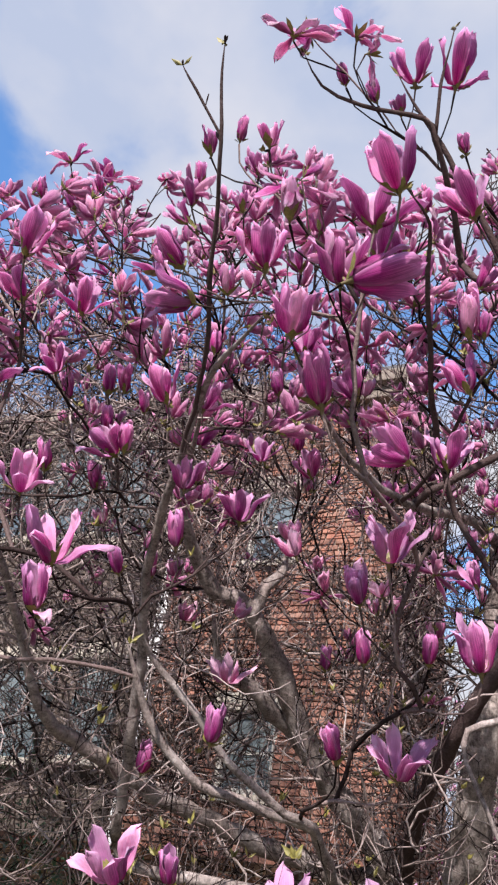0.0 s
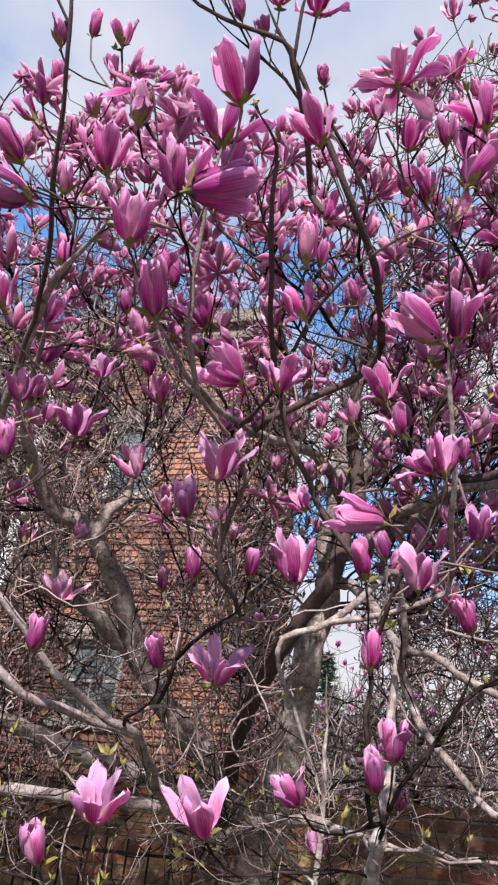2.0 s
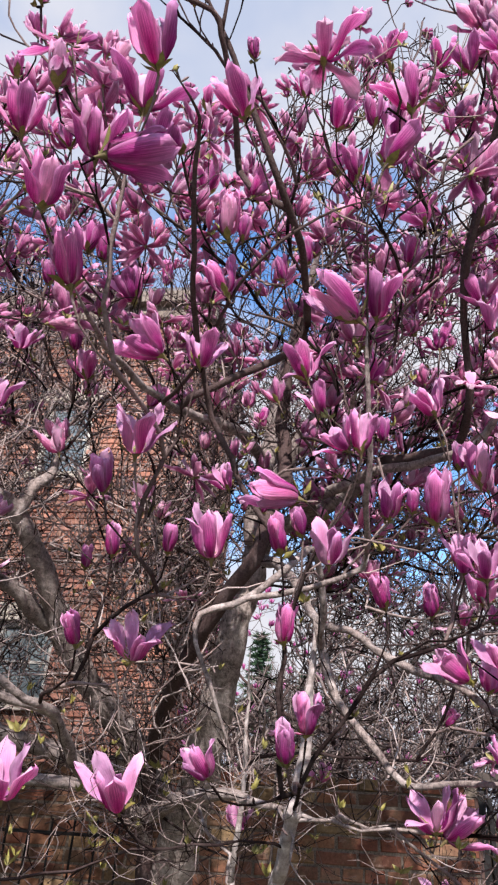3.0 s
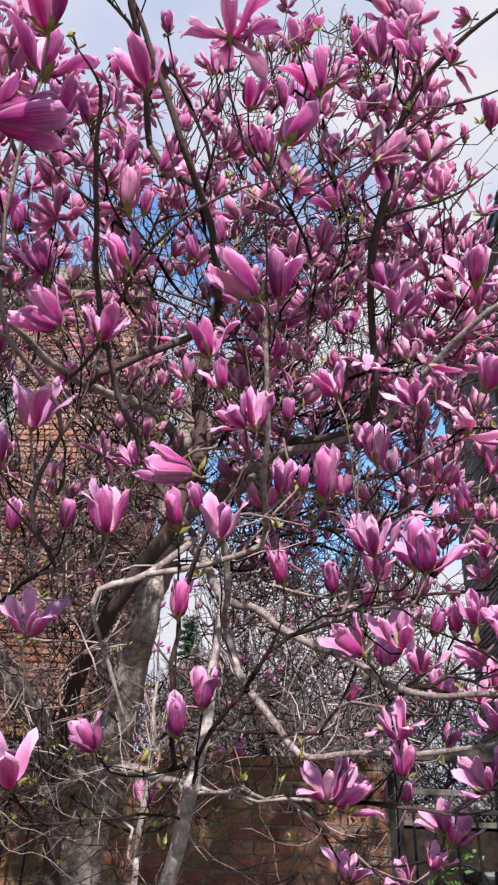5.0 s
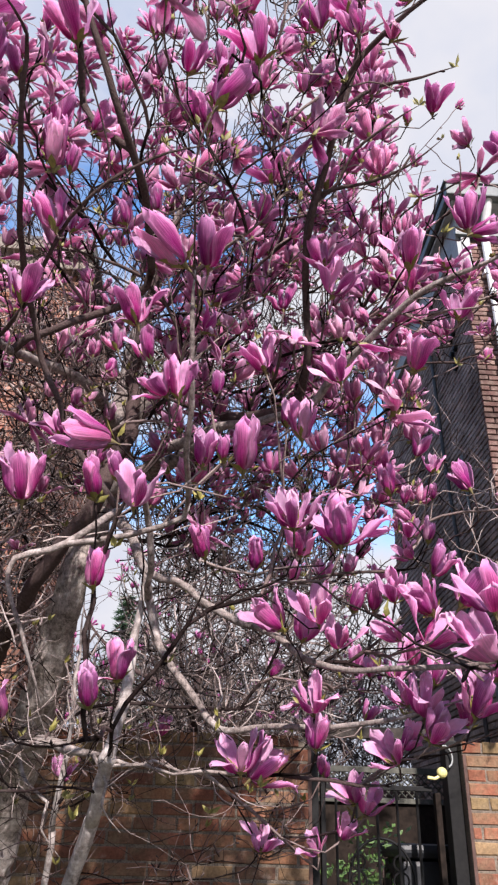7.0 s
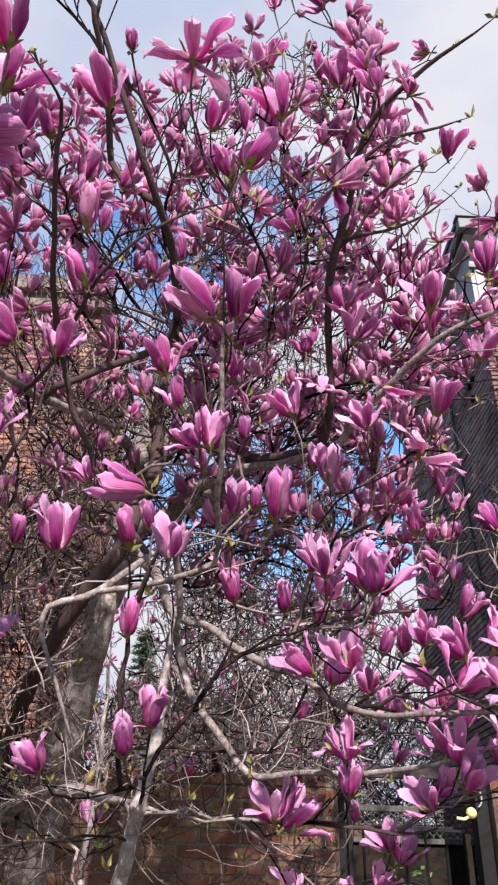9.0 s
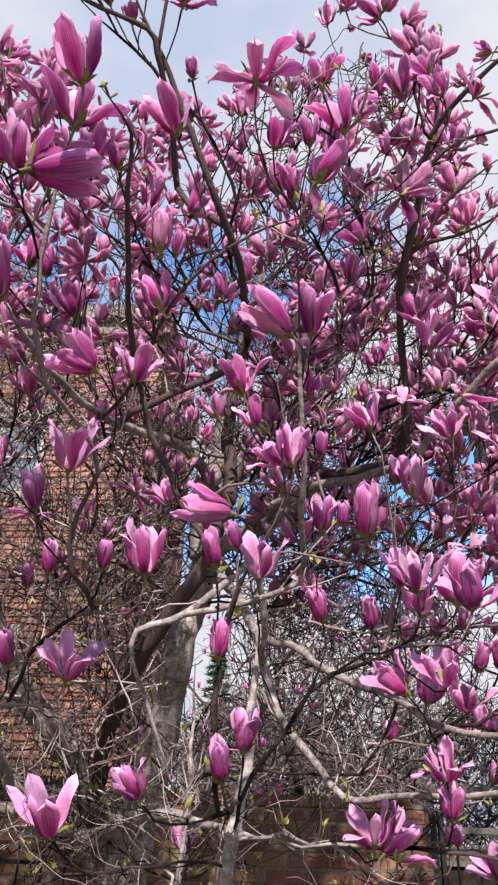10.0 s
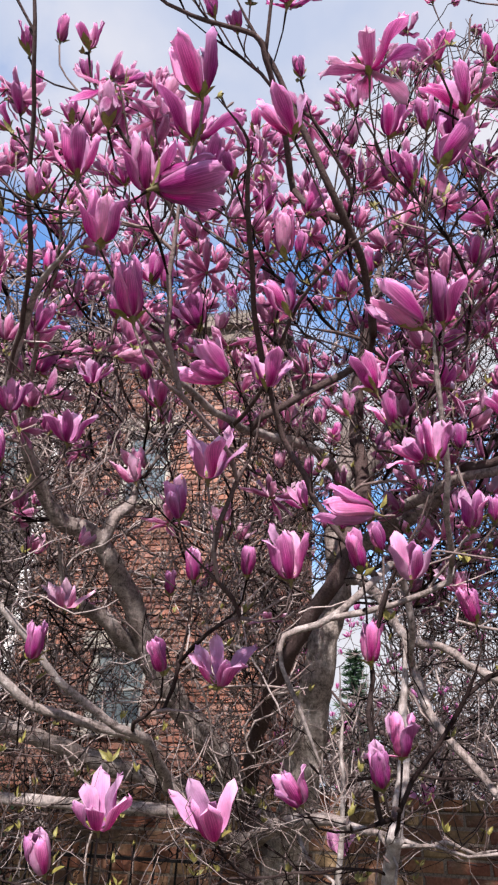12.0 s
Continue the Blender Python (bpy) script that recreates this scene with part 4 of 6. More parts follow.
    def thicken(self):
        power = 2.7
        load = [0.0] * len(self.p)
        out = [0.0] * len(self.p)
        for i in range(len(self.p) - 1, -1, -1):
            out[i] = max(self.r[i], min(0.0050, load[i] ** (1 / power) if load[i] else 0.0)) if self.r[i] < 0.0026 else self.r[i]
            if self.up[i] >= 0 and i < self.bare_from:
                load[self.up[i]] += out[i] ** power
        return out

    def tubes(self, which, radius, most=14):
        """Vertices and faces of the chains of one kind, a list of tubes of at most so many sides."""
        made = []
        for kind, ids in self.chains:
            if kind != which:
                continue
            rs = [radius[i] for i in ids]
            if kind != "limb":
                rs[0] = rs[1]
                rs[-1] *= 0.55 if kind == "old" else 1.3
            big = max(rs)
            seg = min(most, 14 if big > 0.02 else 8 if big > 0.008 else 5 if big > 0.0045 else 4 if big > 0.0036 else 3)
            pts = [Vector(self.p[i]) for i in ids]
            verts, faces = [], []
            ref = Vector((0.3, 0.9, 0.2)).normalized()
            for k, (p, r) in enumerate(zip(pts, rs)):
                d = (pts[min(k + 1, len(pts) - 1)] - pts[max(k - 1, 0)]).normalized()
                u = (ref - d * ref.dot(d)).normalized()
                ref = u
                w = d.cross(u)
                for s in range(seg):
                    a = math.tau * s / seg
                    v = u * math.cos(a) + w * math.sin(a)
                    rr = r
                    if big > 0.008:
                        rr *= 1 + 0.16 * noise.noise((p + v * r) * 22) + 0.10 * noise.noise((p + v * r) * 60)
                    elif k % 3 == 1:
                        rr *= 1.16
                    verts.append(p + v * rr)
            n = len(pts)
            for k in range(n - 1):
                for s in range(seg):
                    t = (s + 1) % seg
                    faces.append((k * seg + s, k * seg + t, (k + 1) * seg + t, (k + 1) * seg + s))
            verts.append(pts[-1] + (pts[-1] - pts[-2]).normalized() * rs[-1])
            tip = len(verts) - 1
            faces += [((n - 1) * seg + s, (n - 1) * seg + (s + 1) % seg, tip) for s in range(seg)]
            made.append((verts, faces))
        return made


ROOT = pose(0.70, 3.62, 0)
magnolia = empty("magnolia_tree", ROOT, "spreading many-stemmed magnolia in full pink bloom, grey bark", "tree")
tree = Tree(11)
limb = tree.limb
limb(False, [(0.700, 3.620, -0.050, 0.1650), (0.675, 3.600, 0.350, 0.1220), (0.650, 3.530, 0.950, 0.0990), (0.672, 3.408, 1.476, 0.0920), (0.700, 2.966, 1.915, 0.0705), (0.691, 2.641, 2.265, 0.0556), (0.748, 2.557, 2.577, 0.0491), (0.793, 2.527, 3.018, 0.0435), (0.818, 2.531, 3.306, 0.0313), (0.826, 2.463, 3.627, 0.0199)])
limb(False, [(0.726, 2.461, 2.768, 0.0384), (0.771, 2.494, 3.088, 0.0389), (0.779, 2.449, 3.255, 0.0349), (0.794, 2.324, 3.456, 0.0280), (0.808, 2.137, 3.661, 0.0195), (0.821, 1.955, 3.859, 0.0135)])
limb(False, [(0.699, 2.440, 2.709, 0.0356), (0.779, 2.319, 2.893, 0.0314), (0.825, 2.258, 2.986, 0.0293), (0.848, 2.173, 3.023, 0.0247), (0.877, 2.047, 3.128, 0.0161), (0.879, 1.901, 3.269, 0.0099)])
limb(False, [(0.687, 2.434, 2.626, 0.0309), (0.780, 2.348, 2.656, 0.0303), (0.864, 2.213, 2.670, 0.0272), (0.929, 2.078, 2.688, 0.0242), (0.966, 1.941, 2.714, 0.0196), (1.029, 1.865, 2.731, 0.0157), (1.140, 1.784, 2.750, 0.0137)])
limb(False, [(0.967, 1.842, 2.697, 0.0179), (1.057, 1.700, 2.665, 0.0154), (1.102, 1.620, 2.667, 0.0134), (1.059, 1.483, 2.720, 0.0111), (0.999, 1.367, 2.854, 0.0101), (0.937, 1.247, 2.935, 0.0100), (0.934, 1.142, 3.075, 0.0092), (0.944, 1.045, 3.232, 0.0074), (0.940, 0.955, 3.388, 0.0059), (0.923, 0.870, 3.544, 0.0044)])
limb(False, [(0.642, 3.322, 1.768, 0.0591), (0.424, 3.150, 1.984, 0.0523), (0.216, 2.993, 2.174, 0.0457), (0.100, 2.875, 2.287, 0.0430), (0.006, 2.741, 2.425, 0.0404), (-0.087, 2.604, 2.565, 0.0378), (-0.178, 2.503, 2.647, 0.0336), (-0.284, 2.452, 2.650, 0.0295), (-0.369, 2.296, 2.724, 0.0234), (-0.409, 2.126, 2.815, 0.0160), (-0.363, 1.835, 2.898, 0.0095), (-0.335, 1.665, 2.977, 0.0071)])
limb(False, [(0.660, 3.500, 0.900, 0.0360), (0.570, 3.330, 1.450, 0.0310), (0.522, 3.140, 1.860, 0.0285), (0.502, 2.870, 2.030, 0.0270), (0.492, 2.590, 2.120, 0.0260), (0.536, 2.340, 2.240, 0.0255), (0.632, 2.100, 2.430, 0.0255), (0.700, 2.120, 2.640, 0.0275), (0.752, 2.208, 2.855, 0.0250), (0.745, 2.250, 3.110, 0.0220), (0.770, 2.180, 3.380, 0.0200), (0.790, 2.060, 3.620, 0.0130)])
limb(False, [(0.213, 2.982, 2.193, 0.0376), (0.018, 2.857, 2.329, 0.0326), (-0.039, 2.786, 2.358, 0.0299), (-0.118, 2.702, 2.411, 0.0273), (-0.186, 2.656, 2.400, 0.0247), (-0.238, 2.576, 2.442, 0.0202), (-0.281, 2.439, 2.575, 0.0139)])
limb(False, [(-0.144, 2.515, 2.623, 0.0267), (-0.108, 2.507, 2.726, 0.0252), (-0.056, 2.517, 2.796, 0.0214), (-0.044, 2.503, 2.912, 0.0152)])
limb(False, [(0.346, 3.373, 1.907, 0.0394), (-0.049, 3.167, 1.967, 0.0350), (-0.309, 2.986, 2.012, 0.0308), (-0.489, 2.816, 2.053, 0.0283), (-0.657, 2.634, 2.113, 0.0258), (-0.750, 2.485, 2.138, 0.0209), (-0.801, 2.369, 2.208, 0.0153), (-0.862, 2.195, 2.361, 0.0152), (-0.896, 1.991, 2.473, 0.0116), (-0.946, 1.768, 2.609, 0.0070)])
limb(True, [(0.188, 2.266, 1.804, 0.0167), (0.110, 2.017, 1.887, 0.0126), (0.043, 1.942, 1.896, 0.0102), (-0.045, 1.903, 1.939, 0.0102), (-0.120, 1.863, 1.984, 0.0095), (-0.183, 1.816, 2.043, 0.0095), (-0.261, 1.761, 2.110, 0.0088), (-0.330, 1.717, 2.162, 0.0082), (-0.364, 1.615, 2.216, 0.0059)])
limb(False, [(0.121, 2.075, 1.893, 0.0129), (0.045, 2.001, 1.899, 0.0126), (-0.056, 1.980, 1.913, 0.0126), (-0.183, 1.952, 1.934, 0.0119), (-0.268, 1.908, 1.986, 0.0112), (-0.327, 1.851, 2.058, 0.0105), (-0.368, 1.799, 2.127, 0.0091), (-0.404, 1.742, 2.203, 0.0070)])
limb(True, [(-0.475, 2.588, 1.856, 0.0179), (-0.458, 2.451, 1.967, 0.0175), (-0.446, 2.288, 2.115, 0.0171), (-0.435, 2.130, 2.255, 0.0159), (-0.424, 2.006, 2.348, 0.0147), (-0.419, 1.875, 2.448, 0.0135), (-0.375, 1.688, 2.548, 0.0121), (-0.323, 1.519, 2.624, 0.0108), (-0.290, 1.409, 2.698, 0.0098), (-0.241, 1.281, 2.714, 0.0079), (-0.173, 1.167, 2.713, 0.0056), (-0.132, 1.070, 2.682, 0.0041)])
limb(False, [(0.714, 2.405, 2.547, 0.0221), (0.743, 2.113, 2.393, 0.0167), (0.776, 1.902, 2.184, 0.0123), (0.839, 1.848, 2.149, 0.0109), (0.935, 1.789, 2.077, 0.0106), (0.980, 1.735, 2.032, 0.0104), (1.052, 1.617, 1.972, 0.0093), (1.090, 1.570, 1.920, 0.0085), (1.141, 1.451, 1.878, 0.0070), (1.218, 1.302, 1.866, 0.0061), (1.297, 1.151, 1.859, 0.0053), (1.349, 1.044, 1.899, 0.0038)])
limb(False, [(0.776, 1.902, 2.184, 0.0123), (0.798, 1.906, 2.079, 0.0121), (0.820, 1.890, 1.986, 0.0118), (0.875, 1.857, 1.898, 0.0104), (0.922, 1.825, 1.835, 0.0096), (0.970, 1.803, 1.775, 0.0089), (1.051, 1.676, 1.768, 0.0074), (1.168, 1.505, 1.765, 0.0065), (1.239, 1.346, 1.777, 0.0047), (1.327, 1.230, 1.808, 0.0037)])
limb(False, [(0.518, 2.918, 1.723, 0.0283), (0.526, 2.544, 1.746, 0.0223), (0.587, 2.227, 1.750, 0.0175), (0.662, 2.066, 1.726, 0.0157), (0.726, 1.956, 1.704, 0.0135)])
limb(False, [(0.726, 1.956, 1.704, 0.0057), (0.799, 1.914, 1.683, 0.0049), (0.835, 1.883, 1.699, 0.0042), (0.900, 1.869, 1.676, 0.0035), (0.937, 1.843, 1.682, 0.0027), (1.025, 1.850, 1.634, 0.0021)])
limb(False, [(0.698, 1.973, 1.707, 0.0057), (0.740, 1.953, 1.643, 0.0042), (0.733, 1.961, 1.594, 0.0035), (0.788, 1.957, 1.537, 0.0027)])
limb(False, [(0.583, 2.436, 1.748, 0.0077), (0.611, 2.357, 1.653, 0.0057), (0.663, 2.299, 1.609, 0.0048), (0.652, 2.283, 1.539, 0.0039), (0.732, 2.297, 1.459, 0.0031)])
limb(False, [(0.725, 1.962, 1.678, 0.0050), (0.811, 1.884, 1.687, 0.0042), (0.879, 1.866, 1.670, 0.0035), (0.942, 1.836, 1.677, 0.0028), (1.021, 1.806, 1.672, 0.0021)])
limb(False, [(0.791, 2.432, 2.811, 0.0283), (0.627, 2.117, 2.807, 0.0194), (0.504, 1.975, 2.799, 0.0164), (0.358, 1.864, 2.747, 0.0137), (0.227, 1.615, 2.621, 0.0103), (0.106, 1.430, 2.583, 0.0079), (0.037, 1.237, 2.535, 0.0058), (-0.006, 1.133, 2.529, 0.0043)])
limb(True, [(0.642, 1.603, 2.259, 0.0088), (0.574, 1.541, 2.180, 0.0083), (0.512, 1.531, 2.111, 0.0075), (0.455, 1.558, 2.075, 0.0075), (0.390, 1.579, 2.050, 0.0068), (0.388, 1.592, 1.992, 0.0049), (0.430, 1.611, 1.917, 0.0048), (0.475, 1.646, 1.835, 0.0042), (0.509, 1.686, 1.764, 0.0036)])
limb(True, [(0.589, 1.490, 2.873, 0.0109), (0.494, 1.253, 2.909, 0.0091), (0.395, 1.124, 2.968, 0.0086), (0.326, 1.075, 3.079, 0.0079), (0.222, 1.008, 3.235, 0.0066), (0.167, 0.975, 3.312, 0.0053), (0.109, 0.936, 3.401, 0.0040)])
limb(True, [(-0.271, 1.259, 2.742, 0.0059), (-0.264, 1.098, 2.797, 0.0056), (-0.256, 0.981, 2.880, 0.0048), (-0.257, 0.862, 2.962, 0.0041), (-0.270, 0.781, 3.076, 0.0035), (-0.273, 0.748, 3.124, 0.0029)])
limb(False, [(-0.258, 0.855, 2.972, 0.0029), (-0.296, 0.821, 3.015, 0.0029), (-0.337, 0.788, 3.057, 0.0029), (-0.352, 0.773, 3.076, 0.0023)])
limb(True, [(0.318, 1.216, 3.069, 0.0084), (0.266, 1.096, 3.146, 0.0075), (0.202, 0.980, 3.214, 0.0066), (0.170, 0.950, 3.253, 0.0059), (0.023, 0.930, 3.259, 0.0046), (-0.074, 0.903, 3.283, 0.0040), (-0.121, 0.861, 3.336, 0.0033)])
limb(False, [(0.202, 0.980, 3.214, 0.0053), (0.200, 0.904, 3.322, 0.0046), (0.218, 0.829, 3.434, 0.0040)])
limb(True, [(0.319, 1.436, 2.576, 0.0073), (0.263, 1.287, 2.607, 0.0068), (0.216, 1.099, 2.694, 0.0058), (0.185, 0.984, 2.766, 0.0051), (0.177, 0.900, 2.798, 0.0043), (0.110, 0.766, 2.716, 0.0029)])
limb(True, [(0.712, 1.392, 2.189, 0.0068), (0.653, 1.252, 2.250, 0.0064), (0.623, 1.163, 2.329, 0.0062), (0.590, 1.093, 2.440, 0.0056), (0.575, 1.044, 2.528, 0.0051)])
limb(False, [(0.806, 2.173, 2.675, 0.0194), (0.950, 1.860, 2.668, 0.0152), (1.084, 1.583, 2.611, 0.0114), (1.128, 1.400, 2.672, 0.0101), (1.173, 1.214, 2.734, 0.0089), (1.221, 1.105, 2.774, 0.0079), (1.275, 1.018, 2.773, 0.0070), (1.341, 0.908, 2.801, 0.0054)])
limb(False, [(0.916, 1.172, 3.004, 0.0059), (0.972, 1.122, 3.011, 0.0051), (1.017, 1.074, 3.000, 0.0043), (1.084, 0.983, 3.006, 0.0035), (1.146, 0.924, 3.065, 0.0028)])
limb(False, [(0.894, 1.130, 3.192, 0.0068), (0.946, 1.042, 3.204, 0.0059), (0.997, 0.975, 3.242, 0.0051), (1.088, 0.903, 3.242, 0.0036), (1.160, 0.859, 3.268, 0.0029)])
limb(False, [(0.942, 1.180, 3.015, 0.0052), (0.969, 1.132, 3.037, 0.0044), (0.980, 1.069, 3.095, 0.0044), (1.037, 0.985, 3.137, 0.0036), (1.095, 0.937, 3.179, 0.0029)])
limb(False, [(0.237, 1.620, 2.608, 0.0066), (0.282, 1.442, 2.588, 0.0054), (0.310, 1.235, 2.621, 0.0043), (0.361, 1.079, 2.660, 0.0041), (0.458, 1.008, 2.737, 0.0035), (0.583, 0.947, 2.784, 0.0029)])
limb(False, [(0.802, 3.888, -0.050, 0.0260), (0.746, 2.258, 1.411, 0.0200), (0.741, 2.089, 1.555, 0.0190), (0.736, 1.968, 1.671, 0.0175), (0.735, 1.951, 1.690, 0.0245), (0.736, 1.941, 1.711, 0.0165), (0.757, 1.923, 1.869, 0.0145), (0.769, 1.937, 2.005, 0.0140), (0.776, 1.902, 2.184, 0.0145)])
limb(False, [(0.867, 3.496, -0.050, 0.0140), (0.762, 2.697, 1.386, 0.0105), (0.746, 2.613, 1.540, 0.0095), (0.740, 2.532, 1.682, 0.0090), (0.724, 2.428, 1.975, 0.0075), (0.700, 2.360, 2.214, 0.0050)])
limb(False, [(0.936, 1.240, 2.921, 0.0088), (0.918, 1.104, 3.044, 0.0080), (0.886, 0.930, 3.160, 0.0070), (0.926, 0.790, 3.190, 0.0060), (0.968, 0.690, 3.195, 0.0050), (1.010, 0.600, 3.200, 0.0038)])


BLOSSOMS = []          # base, kind, length, axis


def spray(rows):
    for x, y, z, kind, length, tilt, az in rows:
        t, a = radians(tilt), radians(az)
        BLOSSOMS.append((Vector((x, y, z)), kind, length, Vector((math.sin(t) * math.sin(a), math.sin(t) * math.cos(a), math.cos(t)))))


spray([
    (-1.122, 1.714, 3.829, 0, 0.089, 42, -173),
    (-1.052, 1.672, 4.000, 3, 0.110, 42, -173),
    (-0.697, 1.101, 2.837, 1, 0.116, 37, 159),
    (-0.740, 1.240, 2.826, 2, 0.096, 42, -143),
    (-0.990, 1.744, 3.798, 0, 0.122, 49, -150),
    (-1.034, 2.002, 4.373, 3, 0.129, 33, -169),
    (-0.754, 1.583, 2.888, 2, 0.114, 39, -141),
    (-0.662, 1.411, 2.964, 2, 0.115, 46, -174),
    (-0.616, 1.341, 2.356, 2, 0.097, 46, 174),
    (-0.872, 1.995, 3.101, 0, 0.103, 35, -170),
    (-0.702, 1.623, 2.585, 0, 0.087, 33, -170),
    (-0.465, 1.241, 2.062, 1, 0.103, 39, -172),
])
spray([
    (-0.480, 1.290, 2.179, 2, 0.127, 42, -173),
    (-0.608, 1.648, 2.883, 0, 0.095, 35, -178),
    (-0.588, 1.675, 2.769, 0, 0.084, 29, -167),
    (-0.509, 1.569, 2.624, 2, 0.103, 62, -134),
    (-0.631, 1.856, 3.055, 0, 0.097, 37, -171),
    (-0.725, 2.137, 2.838, 0, 0.111, 44, -173),
    (-0.303, 0.991, 2.721, 0, 0.097, 57, -129),
    (-0.405, 1.260, 3.266, 1, 0.083, 41, -173),
    (-0.456, 1.436, 3.610, 0, 0.086, 34, -170),
    (-0.298, 0.955, 3.053, 0, 0.066, 42, -173),
    (-0.251, 0.947, 2.578, 1, 0.105, 82, -106),
    (-0.482, 1.550, 2.622, 0, 0.084, 34, -178),
])
spray([
    (-0.496, 1.676, 2.847, 0, 0.077, 33, -170),
    (-0.353, 1.340, 2.640, 1, 0.099, 40, -142),
    (-0.374, 1.404, 2.224, 0, 0.068, 50, -163),
    (-0.237, 0.933, 3.079, 0, 0.059, 33, 174),
    (-0.533, 2.439, 2.670, 0, 0.128, 35, -170),
    (-0.181, 0.907, 2.567, 0, 0.058, 41, -172),
    (-0.299, 1.513, 2.511, 1, 0.086, 24, -166),
    (-0.271, 1.427, 2.312, 0, 0.090, 33, -161),
    (-0.149, 0.820, 3.332, 3, 0.098, 32, -169),
    (-0.162, 0.892, 3.005, 1, 0.063, 39, -172),
    (-0.272, 1.542, 1.684, 2, 0.113, 50, -163),
    (-0.302, 1.560, 2.796, 1, 0.098, 39, 145),
])
spray([
    (-0.394, 2.391, 2.989, 0, 0.088, 42, -170),
    (-0.452, 2.675, 2.061, 0, 0.121, 32, 166),
    (-0.125, 0.920, 2.656, 1, 0.106, 38, -171),
    (-0.145, 1.335, 1.685, 0, 0.065, 42, -173),
    (-0.097, 0.936, 2.830, 1, 0.091, 36, -171),
    (-0.150, 1.507, 2.439, 2, 0.100, 30, 174),
    (-0.138, 1.564, 1.952, 0, 0.084, 29, 174),
    (-0.121, 1.487, 2.601, 2, 0.070, 31, -169),
    (-0.112, 1.608, 2.915, 0, 0.083, 42, -159),
    (-0.082, 0.938, 2.972, 0, 0.050, 49, 106),
    (-0.058, 0.925, 2.503, 2, 0.093, 46, -180),
    (-0.060, 1.881, 3.322, 1, 0.129, 31, -168),
])
spray([
    (-0.039, 1.581, 1.578, 0, 0.095, 41, -156),
    (-0.045, 2.122, 3.085, 0, 0.104, 38, -171),
    (0.007, 1.016, 2.423, 0, 0.123, 34, -153),
    (0.013, 2.133, 2.985, 2, 0.118, 37, -138),
    (-0.004, 0.830, 3.361, 3, 0.098, 47, 174),
    (0.016, 0.843, 2.549, 1, 0.100, 46, -174),
    (0.064, 2.417, 3.774, 0, 0.130, 28, -167),
    (0.049, 1.525, 1.654, 2, 0.108, 31, -168),
    (0.067, 1.077, 3.534, 0, 0.080, 39, -141),
    (0.123, 2.341, 2.392, 0, 0.086, 33, -169),
    (0.118, 1.785, 3.066, 1, 0.122, 40, -142),
    (0.129, 1.709, 1.986, 0, 0.097, 41, -151),
])
spray([
    (0.099, 1.143, 2.968, 1, 0.111, 40, -169),
    (0.072, 0.907, 2.790, 2, 0.110, 26, 174),
    (0.128, 1.355, 2.205, 1, 0.089, 42, -159),
    (0.253, 2.620, 3.923, 0, 0.130, 32, -160),
    (0.034, 0.816, 2.532, 1, 0.128, 61, 97),
    (0.179, 1.704, 2.207, 0, 0.090, 32, -169),
    (0.088, 0.696, 2.611, 1, 0.096, 41, -151),
    (0.192, 1.202, 2.454, 2, 0.113, 63, -103),
    (0.177, 1.312, 2.280, 2, 0.123, 41, -172),
    (0.152, 0.975, 3.452, 2, 0.114, 44, -160),
    (0.280, 1.747, 1.665, 2, 0.130, 45, -149),
    (0.255, 1.649, 1.957, 2, 0.118, 42, -173),
])
spray([
    (0.286, 1.593, 3.407, 1, 0.114, 28, -167),
    (0.285, 1.465, 2.141, 0, 0.072, 36, -171),
    (0.279, 1.235, 2.469, 2, 0.092, 33, -170),
    (0.306, 1.161, 2.616, 2, 0.096, 30, -120),
    (0.360, 1.353, 2.099, 1, 0.119, 28, -159),
    (0.261, 0.903, 2.842, 1, 0.105, 49, -135),
    (0.272, 1.012, 2.627, 0, 0.097, 43, -167),
    (0.394, 1.382, 1.705, 1, 0.079, 49, -125),
    (0.241, 0.924, 3.357, 2, 0.130, 34, 174),
    (0.769, 2.650, 1.683, 2, 0.093, 34, -160),
    (0.489, 1.387, 2.911, 0, 0.077, 30, -141),
    (0.478, 1.165, 2.165, 1, 0.114, 83, -90),
])
spray([
    (0.490, 1.310, 2.115, 0, 0.088, 35, -141),
    (0.524, 1.375, 1.956, 0, 0.092, 26, -169),
    (0.563, 1.459, 1.751, 0, 0.090, 39, -153),
    (1.363, 3.497, 1.947, 2, 0.105, 41, -174),
    (0.520, 1.261, 2.515, 2, 0.107, 30, -121),
    (0.530, 1.298, 2.154, 0, 0.065, 41, -140),
    (0.647, 1.600, 1.830, 1, 0.104, 26, -158),
    (0.552, 1.254, 2.425, 1, 0.078, 28, -128),
    (0.522, 1.117, 2.027, 1, 0.087, 43, -161),
    (0.566, 1.144, 2.279, 2, 0.077, 45, -103),
    (0.406, 0.846, 3.006, 3, 0.130, 33, -160),
    (0.543, 1.022, 2.500, 1, 0.130, 62, -102),
])
